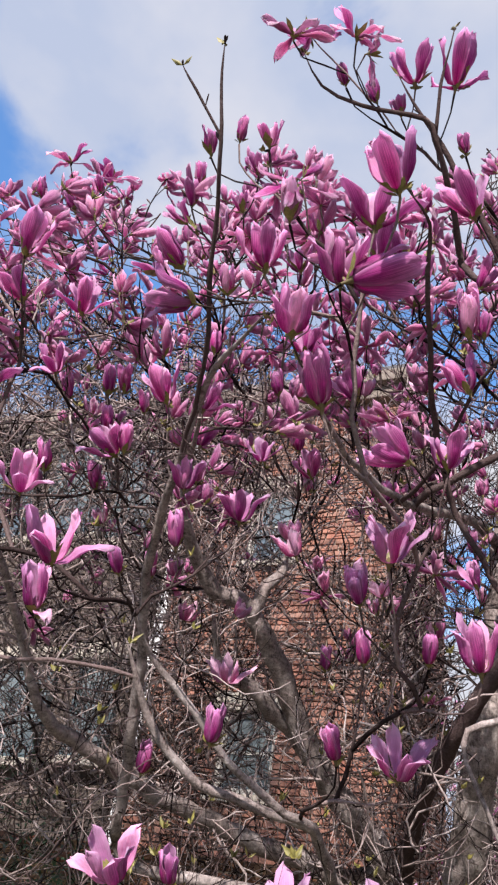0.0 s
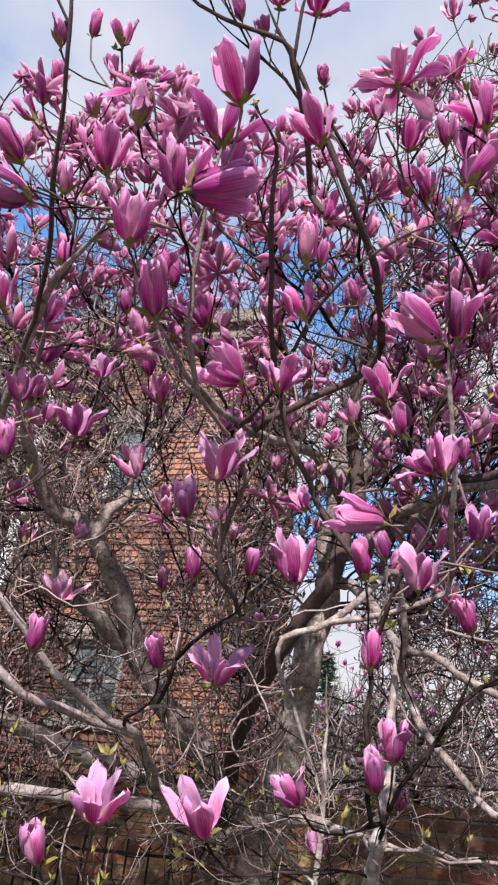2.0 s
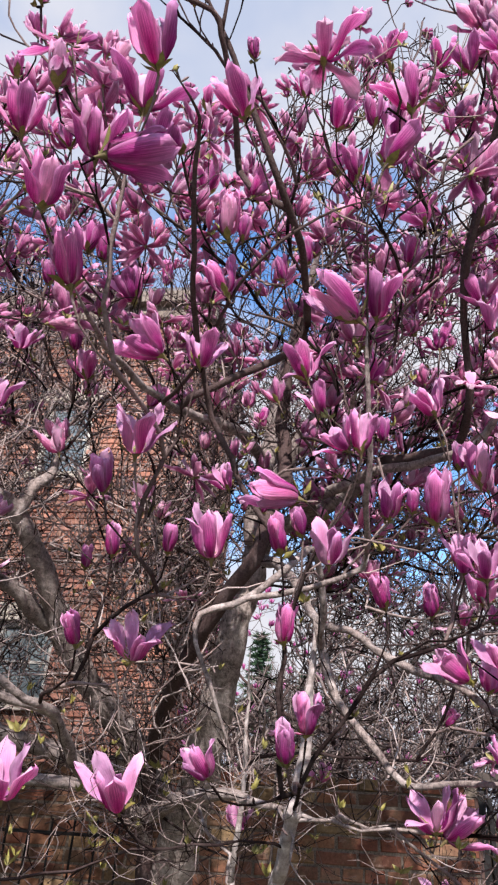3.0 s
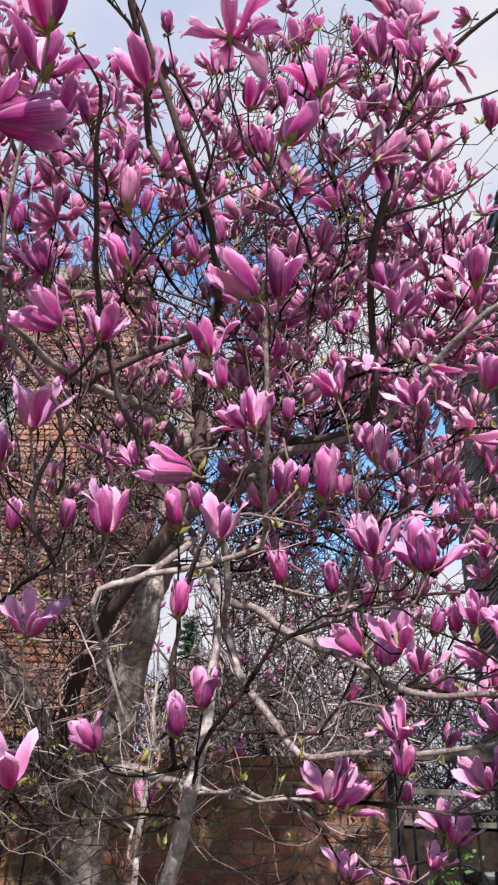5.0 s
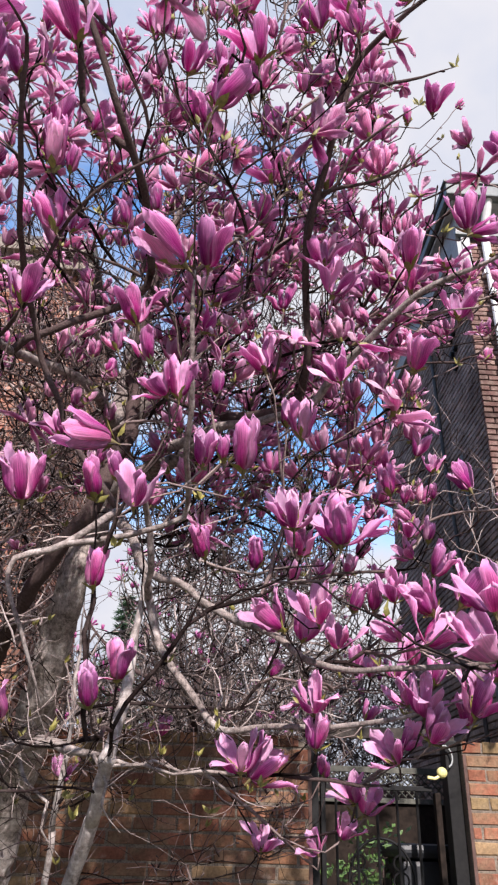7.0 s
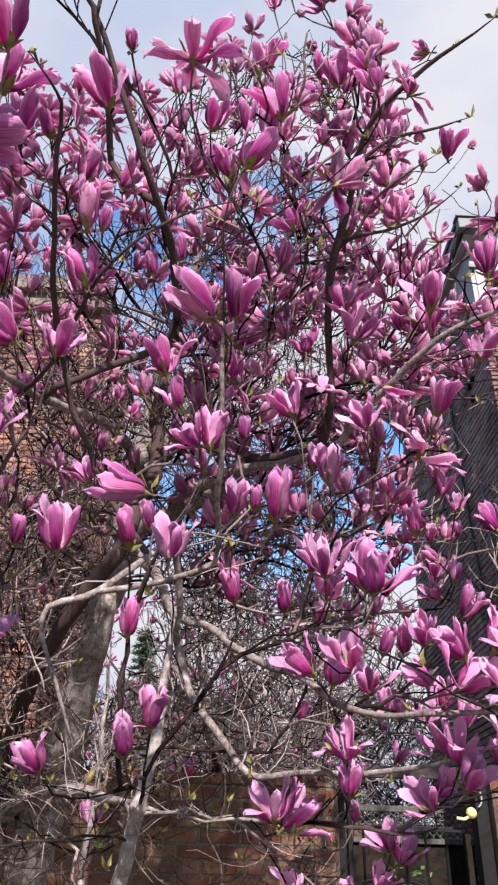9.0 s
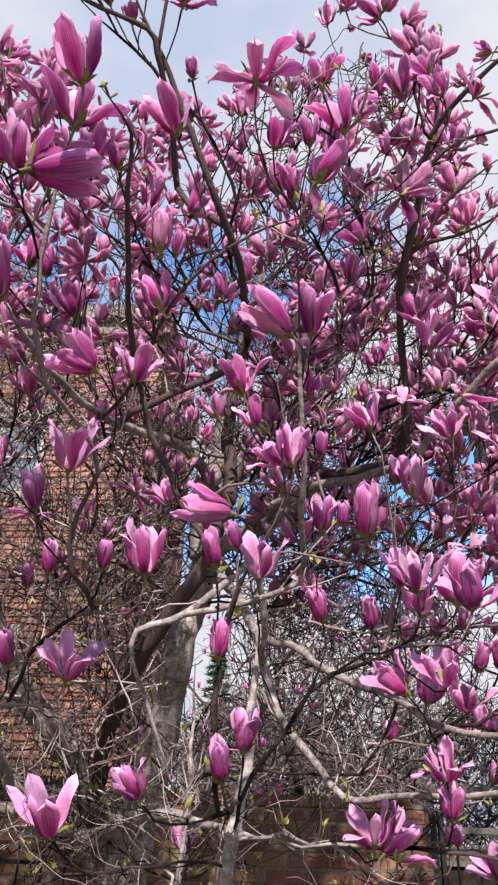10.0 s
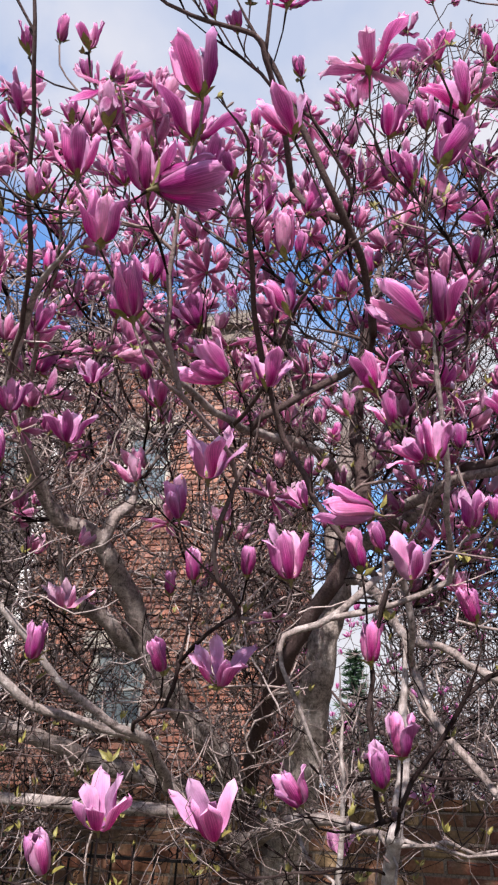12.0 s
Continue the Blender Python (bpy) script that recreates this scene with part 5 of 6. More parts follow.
spray([
    (0.538, 1.120, 3.204, 2, 0.100, 42, -174),
    (0.885, 1.800, 3.100, 1, 0.121, 48, 138),
    (0.605, 1.155, 3.093, 1, 0.091, 26, -158),
    (0.586, 1.118, 2.265, 1, 0.091, 25, -158),
    (0.786, 1.475, 2.094, 0, 0.092, 40, -140),
    (0.788, 1.455, 2.518, 0, 0.074, 24, -158),
    (1.473, 2.615, 1.512, 2, 0.103, 43, -166),
    (0.678, 1.261, 2.545, 3, 0.087, 61, 115),
    (0.623, 1.106, 2.591, 1, 0.108, 35, -168),
    (0.651, 1.147, 2.150, 1, 0.078, 38, -168),
    (0.617, 1.071, 3.181, 1, 0.089, 36, -160),
    (0.715, 1.193, 3.678, 2, 0.102, 26, -158),
])
spray([
    (1.002, 1.666, 2.158, 0, 0.091, 34, -155),
    (1.273, 2.130, 1.981, 1, 0.083, 26, 165),
    (1.101, 1.816, 1.509, 2, 0.071, 34, -169),
    (0.972, 1.660, 1.668, 2, 0.112, 24, -140),
    (0.666, 1.081, 2.134, 0, 0.053, 32, -160),
    (0.920, 1.506, 3.216, 2, 0.105, 34, 168),
    (0.756, 1.233, 3.390, 1, 0.130, 44, -170),
    (1.000, 1.665, 1.654, 2, 0.120, 44, 122),
    (0.999, 1.512, 1.965, 1, 0.104, 48, -90),
    (1.266, 1.978, 2.249, 1, 0.083, 33, -153),
    (0.834, 1.273, 2.498, 2, 0.093, 38, -123),
    (2.021, 3.104, 1.778, 0, 0.087, 31, -153),
])
spray([
    (0.869, 1.394, 3.471, 2, 0.130, 65, 145),
    (0.692, 1.046, 2.104, 0, 0.108, 41, -157),
    (1.080, 1.573, 1.814, 3, 0.057, 49, -101),
    (0.514, 0.803, 2.677, 1, 0.097, 37, 144),
    (0.979, 1.450, 2.199, 2, 0.115, 36, -161),
    (0.654, 0.949, 3.096, 1, 0.117, 28, -143),
    (1.225, 1.758, 1.506, 2, 0.071, 33, -118),
    (0.943, 1.370, 2.426, 0, 0.071, 38, -161),
    (1.100, 1.593, 1.968, 2, 0.087, 33, 173),
    (1.404, 2.012, 2.283, 1, 0.079, 23, -175),
    (1.033, 1.473, 2.141, 1, 0.101, 48, -154),
    (1.220, 1.721, 1.678, 0, 0.052, 34, -153),
])
spray([
    (1.094, 1.528, 1.793, 2, 0.108, 41, -147),
    (1.109, 1.550, 1.716, 1, 0.084, 23, -152),
    (1.056, 1.433, 1.971, 2, 0.109, 40, -139),
    (0.855, 1.165, 2.069, 2, 0.095, 37, -153),
    (0.922, 1.254, 2.325, 1, 0.101, 39, -153),
    (1.476, 1.978, 2.305, 1, 0.079, 39, -153),
    (1.239, 1.666, 1.540, 2, 0.063, 35, 155),
    (0.822, 1.095, 2.455, 3, 0.068, 34, 175),
    (1.162, 1.529, 1.944, 2, 0.087, 44, -154),
    (1.249, 1.620, 1.616, 2, 0.079, 37, -122),
    (1.601, 2.099, 2.428, 1, 0.077, 44, -179),
    (1.577, 2.067, 1.871, 1, 0.076, 38, 160),
])
spray([
    (1.345, 1.746, 1.954, 1, 0.069, 36, -169),
    (1.617, 2.087, 2.011, 1, 0.079, 28, -153),
    (1.003, 1.282, 2.881, 2, 0.104, 41, -133),
    (1.365, 1.743, 2.560, 2, 0.080, 37, -138),
    (1.612, 2.030, 2.512, 1, 0.073, 25, -152),
    (1.281, 1.624, 1.593, 2, 0.084, 40, -175),
    (1.047, 1.328, 2.122, 2, 0.135, 27, -173),
    (1.198, 1.509, 2.036, 0, 0.078, 36, 175),
    (1.627, 2.020, 2.326, 2, 0.070, 37, -153),
    (1.414, 1.730, 2.555, 1, 0.085, 46, -141),
    (0.954, 1.164, 3.039, 1, 0.077, 39, -153),
    (0.935, 1.106, 2.396, 2, 0.083, 29, -113),
])
spray([
    (1.021, 1.265, 2.785, 2, 0.115, 49, 163),
    (1.466, 1.757, 2.475, 1, 0.076, 48, -165),
    (1.245, 1.491, 2.040, 0, 0.090, 39, -160),
    (1.579, 1.887, 1.971, 2, 0.075, 42, -167),
    (1.446, 1.706, 2.559, 1, 0.085, 35, -153),
    (1.258, 1.450, 1.688, 2, 0.092, 47, -115),
    (0.889, 1.048, 2.000, 2, 0.101, 25, -173),
    (0.782, 0.891, 3.214, 2, 0.093, 32, -118),
    (1.254, 1.405, 1.950, 2, 0.079, 59, -80),
    (1.374, 1.567, 2.411, 0, 0.098, 25, -135),
    (1.536, 1.706, 2.292, 2, 0.089, 66, -90),
    (1.273, 1.419, 1.808, 2, 0.077, 42, -89),
])
spray([
    (1.257, 1.418, 2.046, 1, 0.086, 39, -139),
    (1.588, 1.790, 2.514, 1, 0.067, 29, -153),
    (1.266, 1.430, 1.719, 1, 0.072, 50, 171),
    (1.086, 1.259, 2.649, 3, 0.097, 71, 138),
    (1.327, 1.462, 1.910, 1, 0.078, 28, -153),
    (1.509, 1.676, 2.341, 2, 0.089, 28, 167),
    (1.547, 1.668, 1.918, 1, 0.082, 28, 167),
    (1.247, 1.324, 1.773, 2, 0.108, 21, -164),
    (1.473, 1.561, 2.554, 1, 0.080, 28, 167),
    (1.504, 1.582, 2.294, 0, 0.078, 24, -174),
    (1.670, 1.746, 2.529, 0, 0.058, 34, -153),
    (1.250, 1.272, 1.979, 1, 0.100, 45, -113),
])
spray([
    (1.592, 1.642, 2.565, 2, 0.071, 46, -166),
    (1.359, 1.368, 3.006, 2, 0.130, 49, -118),
    (1.251, 1.310, 1.721, 2, 0.093, 48, 169),
    (1.415, 1.460, 2.147, 1, 0.094, 34, 153),
    (1.187, 1.264, 2.468, 3, 0.130, 60, 139),
    (1.222, 1.260, 1.905, 2, 0.102, 50, 139),
    (1.375, 1.340, 1.763, 0, 0.083, 28, -133),
    (1.217, 1.205, 2.574, 1, 0.105, 38, -167),
    (1.206, 1.176, 2.876, 1, 0.130, 37, -146),
    (1.317, 1.245, 1.769, 1, 0.117, 36, -176),
    (1.483, 1.367, 1.878, 1, 0.098, 51, -176),
    (1.201, 1.113, 1.952, 2, 0.113, 42, 146),
])
spray([
    (1.254, 1.095, 1.854, 2, 0.135, 43, -111),
    (1.458, 1.293, 2.016, 1, 0.098, 52, -132),
    (1.419, 1.246, 2.833, 2, 0.110, 39, -153),
    (1.270, 1.102, 2.845, 3, 0.098, 28, -152),
    (1.396, 1.211, 3.650, 1, 0.118, 42, -153),
    (1.345, 1.153, 1.898, 2, 0.105, 38, 177),
    (1.493, 1.259, 1.828, 1, 0.105, 39, -153),
    (1.366, 1.098, 1.983, 2, 0.105, 43, -140),
    (1.301, 1.042, 2.937, 1, 0.116, 26, -152),
    (0.893, 0.694, 1.797, 2, 0.085, 30, -114),
    (1.203, 0.935, 2.784, 1, 0.083, 70, 117),
    (1.543, 1.092, 3.381, 2, 0.105, 30, -115),
])

spray([
    (0.163, 1.185, 3.044, 0, 0.068, 42, -139),
    (0.474, 1.678, 3.860, 3, 0.085, 38, 174),
    (0.427, 1.037, 3.168, 1, 0.064, 41, -165),
    (0.854, 1.105, 3.299, 1, 0.060, 38, -146),
    (0.810, 0.779, 3.055, 2, 0.070, 43, -122),
    (0.927, 0.811, 3.157, 3, 0.085, 56, 154),
    (1.089, 1.111, 3.436, 1, 0.073, 42, -179),
    (1.327, 1.259, 3.616, 0, 0.060, 35, -153),
    (1.009, 1.089, 3.097, 2, 0.066, 38, -108),
    (1.007, 1.229, 3.172, 0, 0.060, 32, -139),
    (0.802, 1.188, 3.018, 2, 0.078, 40, -107),
    (1.009, 1.666, 3.453, 3, 0.085, 67, 115),
])
spray([
    (1.220, 1.907, 3.539, 2, 0.093, 27, -140),
    (1.069, 1.893, 3.333, 1, 0.078, 26, -137),
    (1.351, 1.655, 3.563, 1, 0.066, 29, -136),
    (1.765, 2.135, 3.899, 3, 0.085, 29, -111),
    (1.238, 1.445, 2.996, 2, 0.073, 38, -84),
    (1.156, 1.186, 3.264, 2, 0.060, 40, -95),
    (1.191, 1.081, 3.045, 3, 0.092, 86, -31),
    (1.019, 0.823, 3.411, 2, 0.060, 63, -59),
    (0.830, 0.840, 3.242, 2, 0.068, 46, -110),
    (1.273, 1.405, 3.010, 1, 0.070, 28, -107),
    (-0.069, 1.088, 2.849, 2, 0.064, 38, -154),
    (-0.223, 1.149, 3.280, 1, 0.060, 44, -156),
])
spray([
    (-0.094, 0.897, 2.887, 3, 0.085, 109, -17),
    (0.268, 2.101, 3.804, 1, 0.066, 42, -120),
    (0.102, 2.296, 3.896, 0, 0.077, 32, 151),
    (-0.017, 2.068, 3.466, 0, 0.125, 29, -162),
    (0.050, 1.949, 3.247, 2, 0.065, 68, -89),
    (0.606, 1.289, 3.249, 0, 0.099, 36, -140),
    (0.655, 1.295, 3.242, 0, 0.101, 34, -157),
    (0.903, 1.313, 3.441, 3, 0.088, 85, 103),
    (0.944, 1.481, 3.382, 1, 0.082, 31, -136),
    (0.465, 1.136, 3.333, 0, 0.077, 40, -157),
    (0.576, 1.456, 3.057, 0, 0.088, 29, -153),
    (0.306, 1.032, 2.645, 0, 0.060, 30, 178),
])
spray([
    (0.973, 1.291, 3.927, 2, 0.117, 42, -168),
    (0.306, 1.103, 3.367, 0, 0.060, 42, -157),
    (1.249, 1.918, 3.624, 2, 0.072, 26, -142),
    (0.559, 1.730, 4.213, 2, 0.060, 41, -141),
    (0.368, 1.514, 2.948, 2, 0.060, 32, 148),
    (0.712, 1.186, 3.682, 3, 0.085, 66, 126),
    (-0.772, 1.450, 3.543, 1, 0.066, 45, -153),
    (-0.314, 0.913, 2.613, 2, 0.060, 59, -118),
    (-0.766, 1.703, 3.438, 2, 0.060, 62, -118),
    (-0.801, 1.552, 3.255, 1, 0.070, 34, -161),
    (-0.365, 1.132, 3.031, 1, 0.070, 56, -124),
    (-0.248, 1.193, 3.172, 1, 0.060, 46, -139),
])
spray([
    (-0.541, 1.781, 3.277, 0, 0.067, 31, -158),
    (-0.774, 2.047, 3.525, 0, 0.060, 32, -156),
    (-0.020, 0.955, 3.385, 0, 0.060, 48, -154),
    (0.131, 1.060, 3.447, 1, 0.060, 45, -150),
    (0.198, 1.056, 3.051, 0, 0.060, 37, -175),
    (0.215, 1.044, 2.930, 3, 0.085, 72, 98),
    (0.031, 0.929, 3.493, 3, 0.085, 70, 96),
    (-0.116, 0.854, 3.415, 3, 0.085, 88, 49),
])


# the crown further in: blossoms scattered through its volume
EYE_SIDE = Vector((0.13, 0.0, 1.57))
CROWN_TOP = [(-48, 38), (-35, 49), (-26, 52), (-17, 55), (-10, 57), (-3, 55), (1, 56), (8, 56), (14, 58), (20, 61), (30, 63), (38, 61), (44, 56), (50, 48), (58, 40)]


def crown_point(rng, near, deep, low, bias):
    """A place in the crown by bearing, height angle and distance from its street side."""
    while True:
        az = rng.uniform(-46, 58)
        top = np.interp(az, [q[0] for q in CROWN_TOP], [q[1] for q in CROWN_TOP])
        el = low + (top - low) * rng.random() ** bias
        if az > 41 and el > 40 and rng.random() < 0.8 or az > 36 and 16 < el < 34 and rng.random() < 0.8:
            continue
        d = near + (deep - near) * rng.random() ** 0.8
        a, e = radians(az), radians(el)
        return EYE_SIDE + d * Vector((math.sin(a) * math.cos(e), math.cos(a) * math.cos(e), math.sin(e)))


def crown_limit(p):
    v = Vector(p) - EYE_SIDE
    d = v.length
    el, az = math.degrees(math.asin(v.z / d)), math.degrees(math.atan2(v.x, v.y))
    return d, el, float(np.interp(az, [q[0] for q in CROWN_TOP], [q[1] for q in CROWN_TOP])), az


crng = random.Random(77)
NEAR_EXTRA, FAR_EXTRA, BARE = 84, 1300, 700
fill = []
while len(fill) < NEAR_EXTRA + FAR_EXTRA:
    deep = len(fill) >= NEAR_EXTRA
    q = crown_point(crng, 2.1 if deep else 1.75, 4.1 if deep else 2.5, 14, 0.50)
    v = (q - EYE_SIDE).normalized()
    bearing, steep = math.degrees(math.atan2(v.x, v.y)), math.degrees(math.asin(v.z))
    if deep and bearing < 6 and crng.random() < 0.28:
        continue
    if steep > 38 and -12 < bearing < 38 and crng.random() < (0.33 if bearing < 17 else 0.66):
        continue
    if 10 < bearing < 17 and steep < 21:
        continue
    if deep and len(fill) % 3 == 0:
        a, e, d = radians(crng.uniform(18, 41)), radians(crng.uniform(20, 45)), crng.uniform(2.1, 3.5)
        if len(fill) % 12 == 0:
            a, e = radians(crng.uniform(-14, 26)), radians(crng.uniform(36, 54))
        if len(fill) % 36 == 3:
            a, e = radians(crng.uniform(27, 42)), radians(crng.uniform(40, 57))
        v = Vector((math.sin(a) * math.cos(e), math.cos(a) * math.cos(e), math.sin(e)))
        q = EYE_SIDE + d * v
    if not deep and any((b[0] - EYE_SIDE).normalized().dot(v) > 0.9990 for b in BLOSSOMS):
        continue
    ax = Vector((crng.gauss(0, 0.5), crng.gauss(0, 0.5), 1)).normalized()
    kind = crng.choices((0, 1, 2, 3), (0.22, 0.28, 0.32, 0.18) if q.z > 2.9 else (0.34, 0.32, 0.25, 0.09))[0]
    fill.append((q, kind, {0: 0.076, 1: 0.089, 2: 0.096, 3: 0.090}[kind] * crng.uniform(0.8, 1.15), ax))
ALL = BLOSSOMS + fill
for base, kind, length, ax in sorted(ALL, key=lambda b: (b[0] - Vector((0.72, 2.9, b[0].z * 0.75))).length):
    foot = base - ax * length * 0.14
    for i in tree.reach(tree.nearest(foot, 0.30, 0.35), foot, ax, 0.0021)[-3:]:
        tree.arr[i, 3] += 4.0
tree.bare_from = len(tree.p)
for k in range(BARE):
    q = crown_point(crng, 1.75, 3.6, 3, 1.15)
    if crown_limit(q)[3] > 26:
        continue
    ax = Vector((crng.gauss(0, 0.8), crng.gauss(0, 0.8), crng.gauss(0.35, 0.6))).normalized()
    tree.reach(tree.nearest(q, 0.12, 0.0), q, ax, 0.0014, wild=0.20)


def tangle(p):
    """How readily a shoot grows at p: most in the lower half of the crown."""
    d, el, top, az = crown_limit(p)
    if d < 1.5 or p[2] < 1.1 or el > top - 7 or (az > 22 and el > 26) or (d > 2.2 and 11.5 < az < 16 and 13 < el < 20.5):
        return 0.0
    thin = float(np.interp(az, [-6, 4, 16, 30], [1.0, 0.8, 0.7, 0.3]))
    low = float(np.interp(el, [3, 8, 12], [0.10 if az > -2 else 0.7, 0.4 if az > -2 else 0.9, 1.0]))
    return thin * low * float(np.interp(el, [20, 30, 36, 43], [1.0, 0.80, 0.35, 0.0])) * float(np.interp(d, [1.5, 2.4, 2.8], [0.06, 0.20, 1.0]))


def thicket(p):
    """The dense inner twigs on the side of the tall house."""
    d, el, top, az = crown_limit(p)
    if d < (2.7 if az < 2 else 2.2) or el > (43 if az < 0 else 39 if az < 11 else 33) or az > 34 or p[2] < 1.3 or (11.5 < az < 16 and 13 < el < 20.5):
        return 0.0
    return 1.0 if (az < 9 and el > 4) or (az < -3 and el > -1) else float(np.interp(el, [7, 11, 24, 30], [0.0, 0.45, 0.40, 0.15]))


def brush(p):
    """Room for fine dark shoots among the blossoms."""
    d, el, top, az = crown_limit(p)
    return 0.0 if d < 1.7 or el > top - 2.5 or el < 24 else 1.0


tree.grade = "old"
tree.shoots(210, tangle, (0.4, 0.9), 0.0030, 0.3, 0.045, True, 0.30)
tree.shoots(260, thicket, (0.5, 1.0), 0.0042, 0.3, 0.05, True, 0.24)
tree.shoots(3000, tangle, (0.16, 0.45), 0.0022, step=0.042, kink=0.36)
tree.shoots(6000, thicket, (0.16, 0.45), 0.0027, step=0.052)
tree.shoots(4200, lambda p: thicket(p) if crown_limit(p)[3] < 0 and crown_limit(p)[1] > 8 else 0.0, (0.18, 0.5), 0.0027, step=0.056)
tree.shoots(3600, lambda p: thicket(p) if crown_limit(p)[3] < 6 and crown_limit(p)[1] > 3 else 0.0, (0.12, 0.4), 0.0021, step=0.036, kink=0.5)
tree.shoots(110, lambda p: 1.0 if crown_limit(p)[0] < 2.7 and -3 < crown_limit(p)[1] < 9 and -12 < crown_limit(p)[3] < 15 else 0.0, (0.12, 0.32), 0.0009, 0.1, 0.03, True, 0.34)
tree.shoots(80, lambda p: 1.0 if 1.6 < crown_limit(p)[0] < 2.8 and -4 < crown_limit(p)[1] < 7 and -2 < crown_limit(p)[3] < 33 else 0.0, (0.12, 0.32), 0.0010, 0.1, 0.03, True, 0.34)
tree.shoots(1300, tangle, (0.08, 0.28), 0.0019)
tree.shoots(1300, lambda p: 1.0 if crown_limit(p)[0] > 2.4 and 6 < crown_limit(p)[1] < 27 and -14 < crown_limit(p)[3] < 9 else 0.0, (0.12, 0.38), 0.0018, 0.2, 0.044, True, 0.40)
tree.shoots(1500, lambda p: 1.0 if 2.3 < crown_limit(p)[0] < 3.4 and -2 < crown_limit(p)[3] < 34 and 5 < crown_limit(p)[1] < 27 and not (11.5 < crown_limit(p)[3] < 16 and crown_limit(p)[1] > 12) else 0.0, (0.14, 0.42), 0.0019, step=0.034, kink=0.36)
tree.grade = "twig"
tree.shoots(480, lambda p: 1.0 if 1.7 < crown_limit(p)[0] < 3.3 and -5 < crown_limit(p)[1] < 6 and -12 < crown_limit(p)[3] < 31 else 0.0, (0.10, 0.34), 0.0012, 0.1, 0.034, True, 0.38)
tree.shoots(1100, lambda p: 1.0 if crown_limit(p)[0] > 2.2 and -1 < crown_limit(p)[1] < 15 and -22 < crown_limit(p)[3] < 8 else 0.0, (0.12, 0.40), 0.0017, 0.2, 0.044, True, 0.36)
tree.shoots(2600, lambda p: thicket(p) if crown_limit(p)[3] < 11 and 7 < crown_limit(p)[1] < 39 else 0.0, (0.12, 0.36), 0.0017, 0.2, step=0.042, kink=0.4)
tree.shoots(1900, lambda p: 1.0 if crown_limit(p)[0] > 2.2 and 4 < crown_limit(p)[3] < 36 and 15 < crown_limit(p)[1] < 36 and not (11.5 < crown_limit(p)[3] < 16 and crown_limit(p)[1] < 21) else 0.0, (0.14, 0.4), 0.0016, 0.4, kink=0.34)
tree.shoots(2400, lambda p: 1.0 if crown_limit(p)[0] > 2.5 and -16 < crown_limit(p)[3] < 38 and 30 < crown_limit(p)[1] < 47 else 0.0, (0.15, 0.4), 0.0015, 0.5, step=0.05, kink=0.34)
tree.shoots(3600, brush, (0.07, 0.24), 0.0021, 0.6)
tree.shoots(2300, lambda p: brush(p) if 14 < crown_limit(p)[3] < 36 and crown_limit(p)[1] > 30 else 0.0, (0.06, 0.24), 0.0021, 0.6, kink=0.4)
tree.spurs(5200, lambda p: 1.0 if crown_limit(p)[0] < 3.4 else 0.3)
thick = tree.thicken()


def hang(name, data, parent, m, label=""):
    ob = new(name, data)
    place(ob, parent, m)
    if label:
        tagged(ob, label)
    return ob


ONE = Matrix.Identity(4)
limbs_in_order = [ids for kind, ids in tree.chains if kind == "limb"]
SUCKERS = {k for k, ids in enumerate(limbs_in_order) if k and tree.p[ids[0]][2] < 0}
SHADED_LIMB = 6          # steep limb crossing before the trunk, its shade put in as darker bark
THICK = {k for k, ids in enumerate(limbs_in_order) if k != SHADED_LIMB and max(tree.r[i] for i in ids) > 0.0225 or sum(tree.p[i][2] for i in ids) / len(ids) < 2.45 and k != SHADED_LIMB}
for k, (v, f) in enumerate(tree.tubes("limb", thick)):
    hang("trunk" if k == 0 else "limb", mesh_of("limb", v, f, [BARK if k == 0 else SMOOTH_BARK if k in SUCKERS else LIMB_BARK if k in THICK else YOUNG_AND_SHADED_BARK], True), magnolia, ONE)
for grade, mat, words in (("twig", TWIG, "dark young flowering twigs"), ("old", OLD_SUNLIT_TWIG, "tangled pale grey-brown inner twigs")):
    tv, tf = [], []
    for v, f in tree.tubes(grade, thick):
        o = len(tv)
        tv += v
        tf += [tuple(i + o for i in q) for q in f]
    tagged(hang("twig_tangle", mesh_of("twig_tangle", tv, tf, [mat], True), magnolia, ONE), words, kind="stuff")


# young leaves opening at twig ends
lrng = random.Random(19)
lv, lf = [], []
tips = [ids[-1] for kind, ids in tree.chains if kind != "limb" and len(ids) > 3 and crown_limit(tree.p[ids[-1]])[0] < 2.7]
limb_ends = [ids[-1] for kind, ids in tree.chains if kind == "limb" and len(ids) > 3 and tree.p[ids[-1]][2] > 2.6]
for i in lrng.sample(tips, 520) + limb_ends:
    p = Vector(tree.p[i])
    for _ in range(lrng.choice((2, 3, 4, 5))):
        d = (Vector((lrng.gauss(0, .6), lrng.gauss(0, .6), 1.0))).normalized()
        u = d.orthogonal().normalized()
        u.rotate(Matrix.Rotation(lrng.uniform(0, 6.28), 3, d))
        l, w = lrng.uniform(0.014, 0.038), lrng.uniform(0.003, 0.007)
        f = d.cross(u) * 0.003
        o = len(lv)
        lv += [p, p + d * l * .45 + u * w + f, p + d * l * .45 - f, p + d * l * .45 - u * w + f, p + d * l]
        lf += [(o, o + 2, o + 1), (o, o + 3, o + 2), (o + 1, o + 2, o + 4), (o + 2, o + 3, o + 4)]
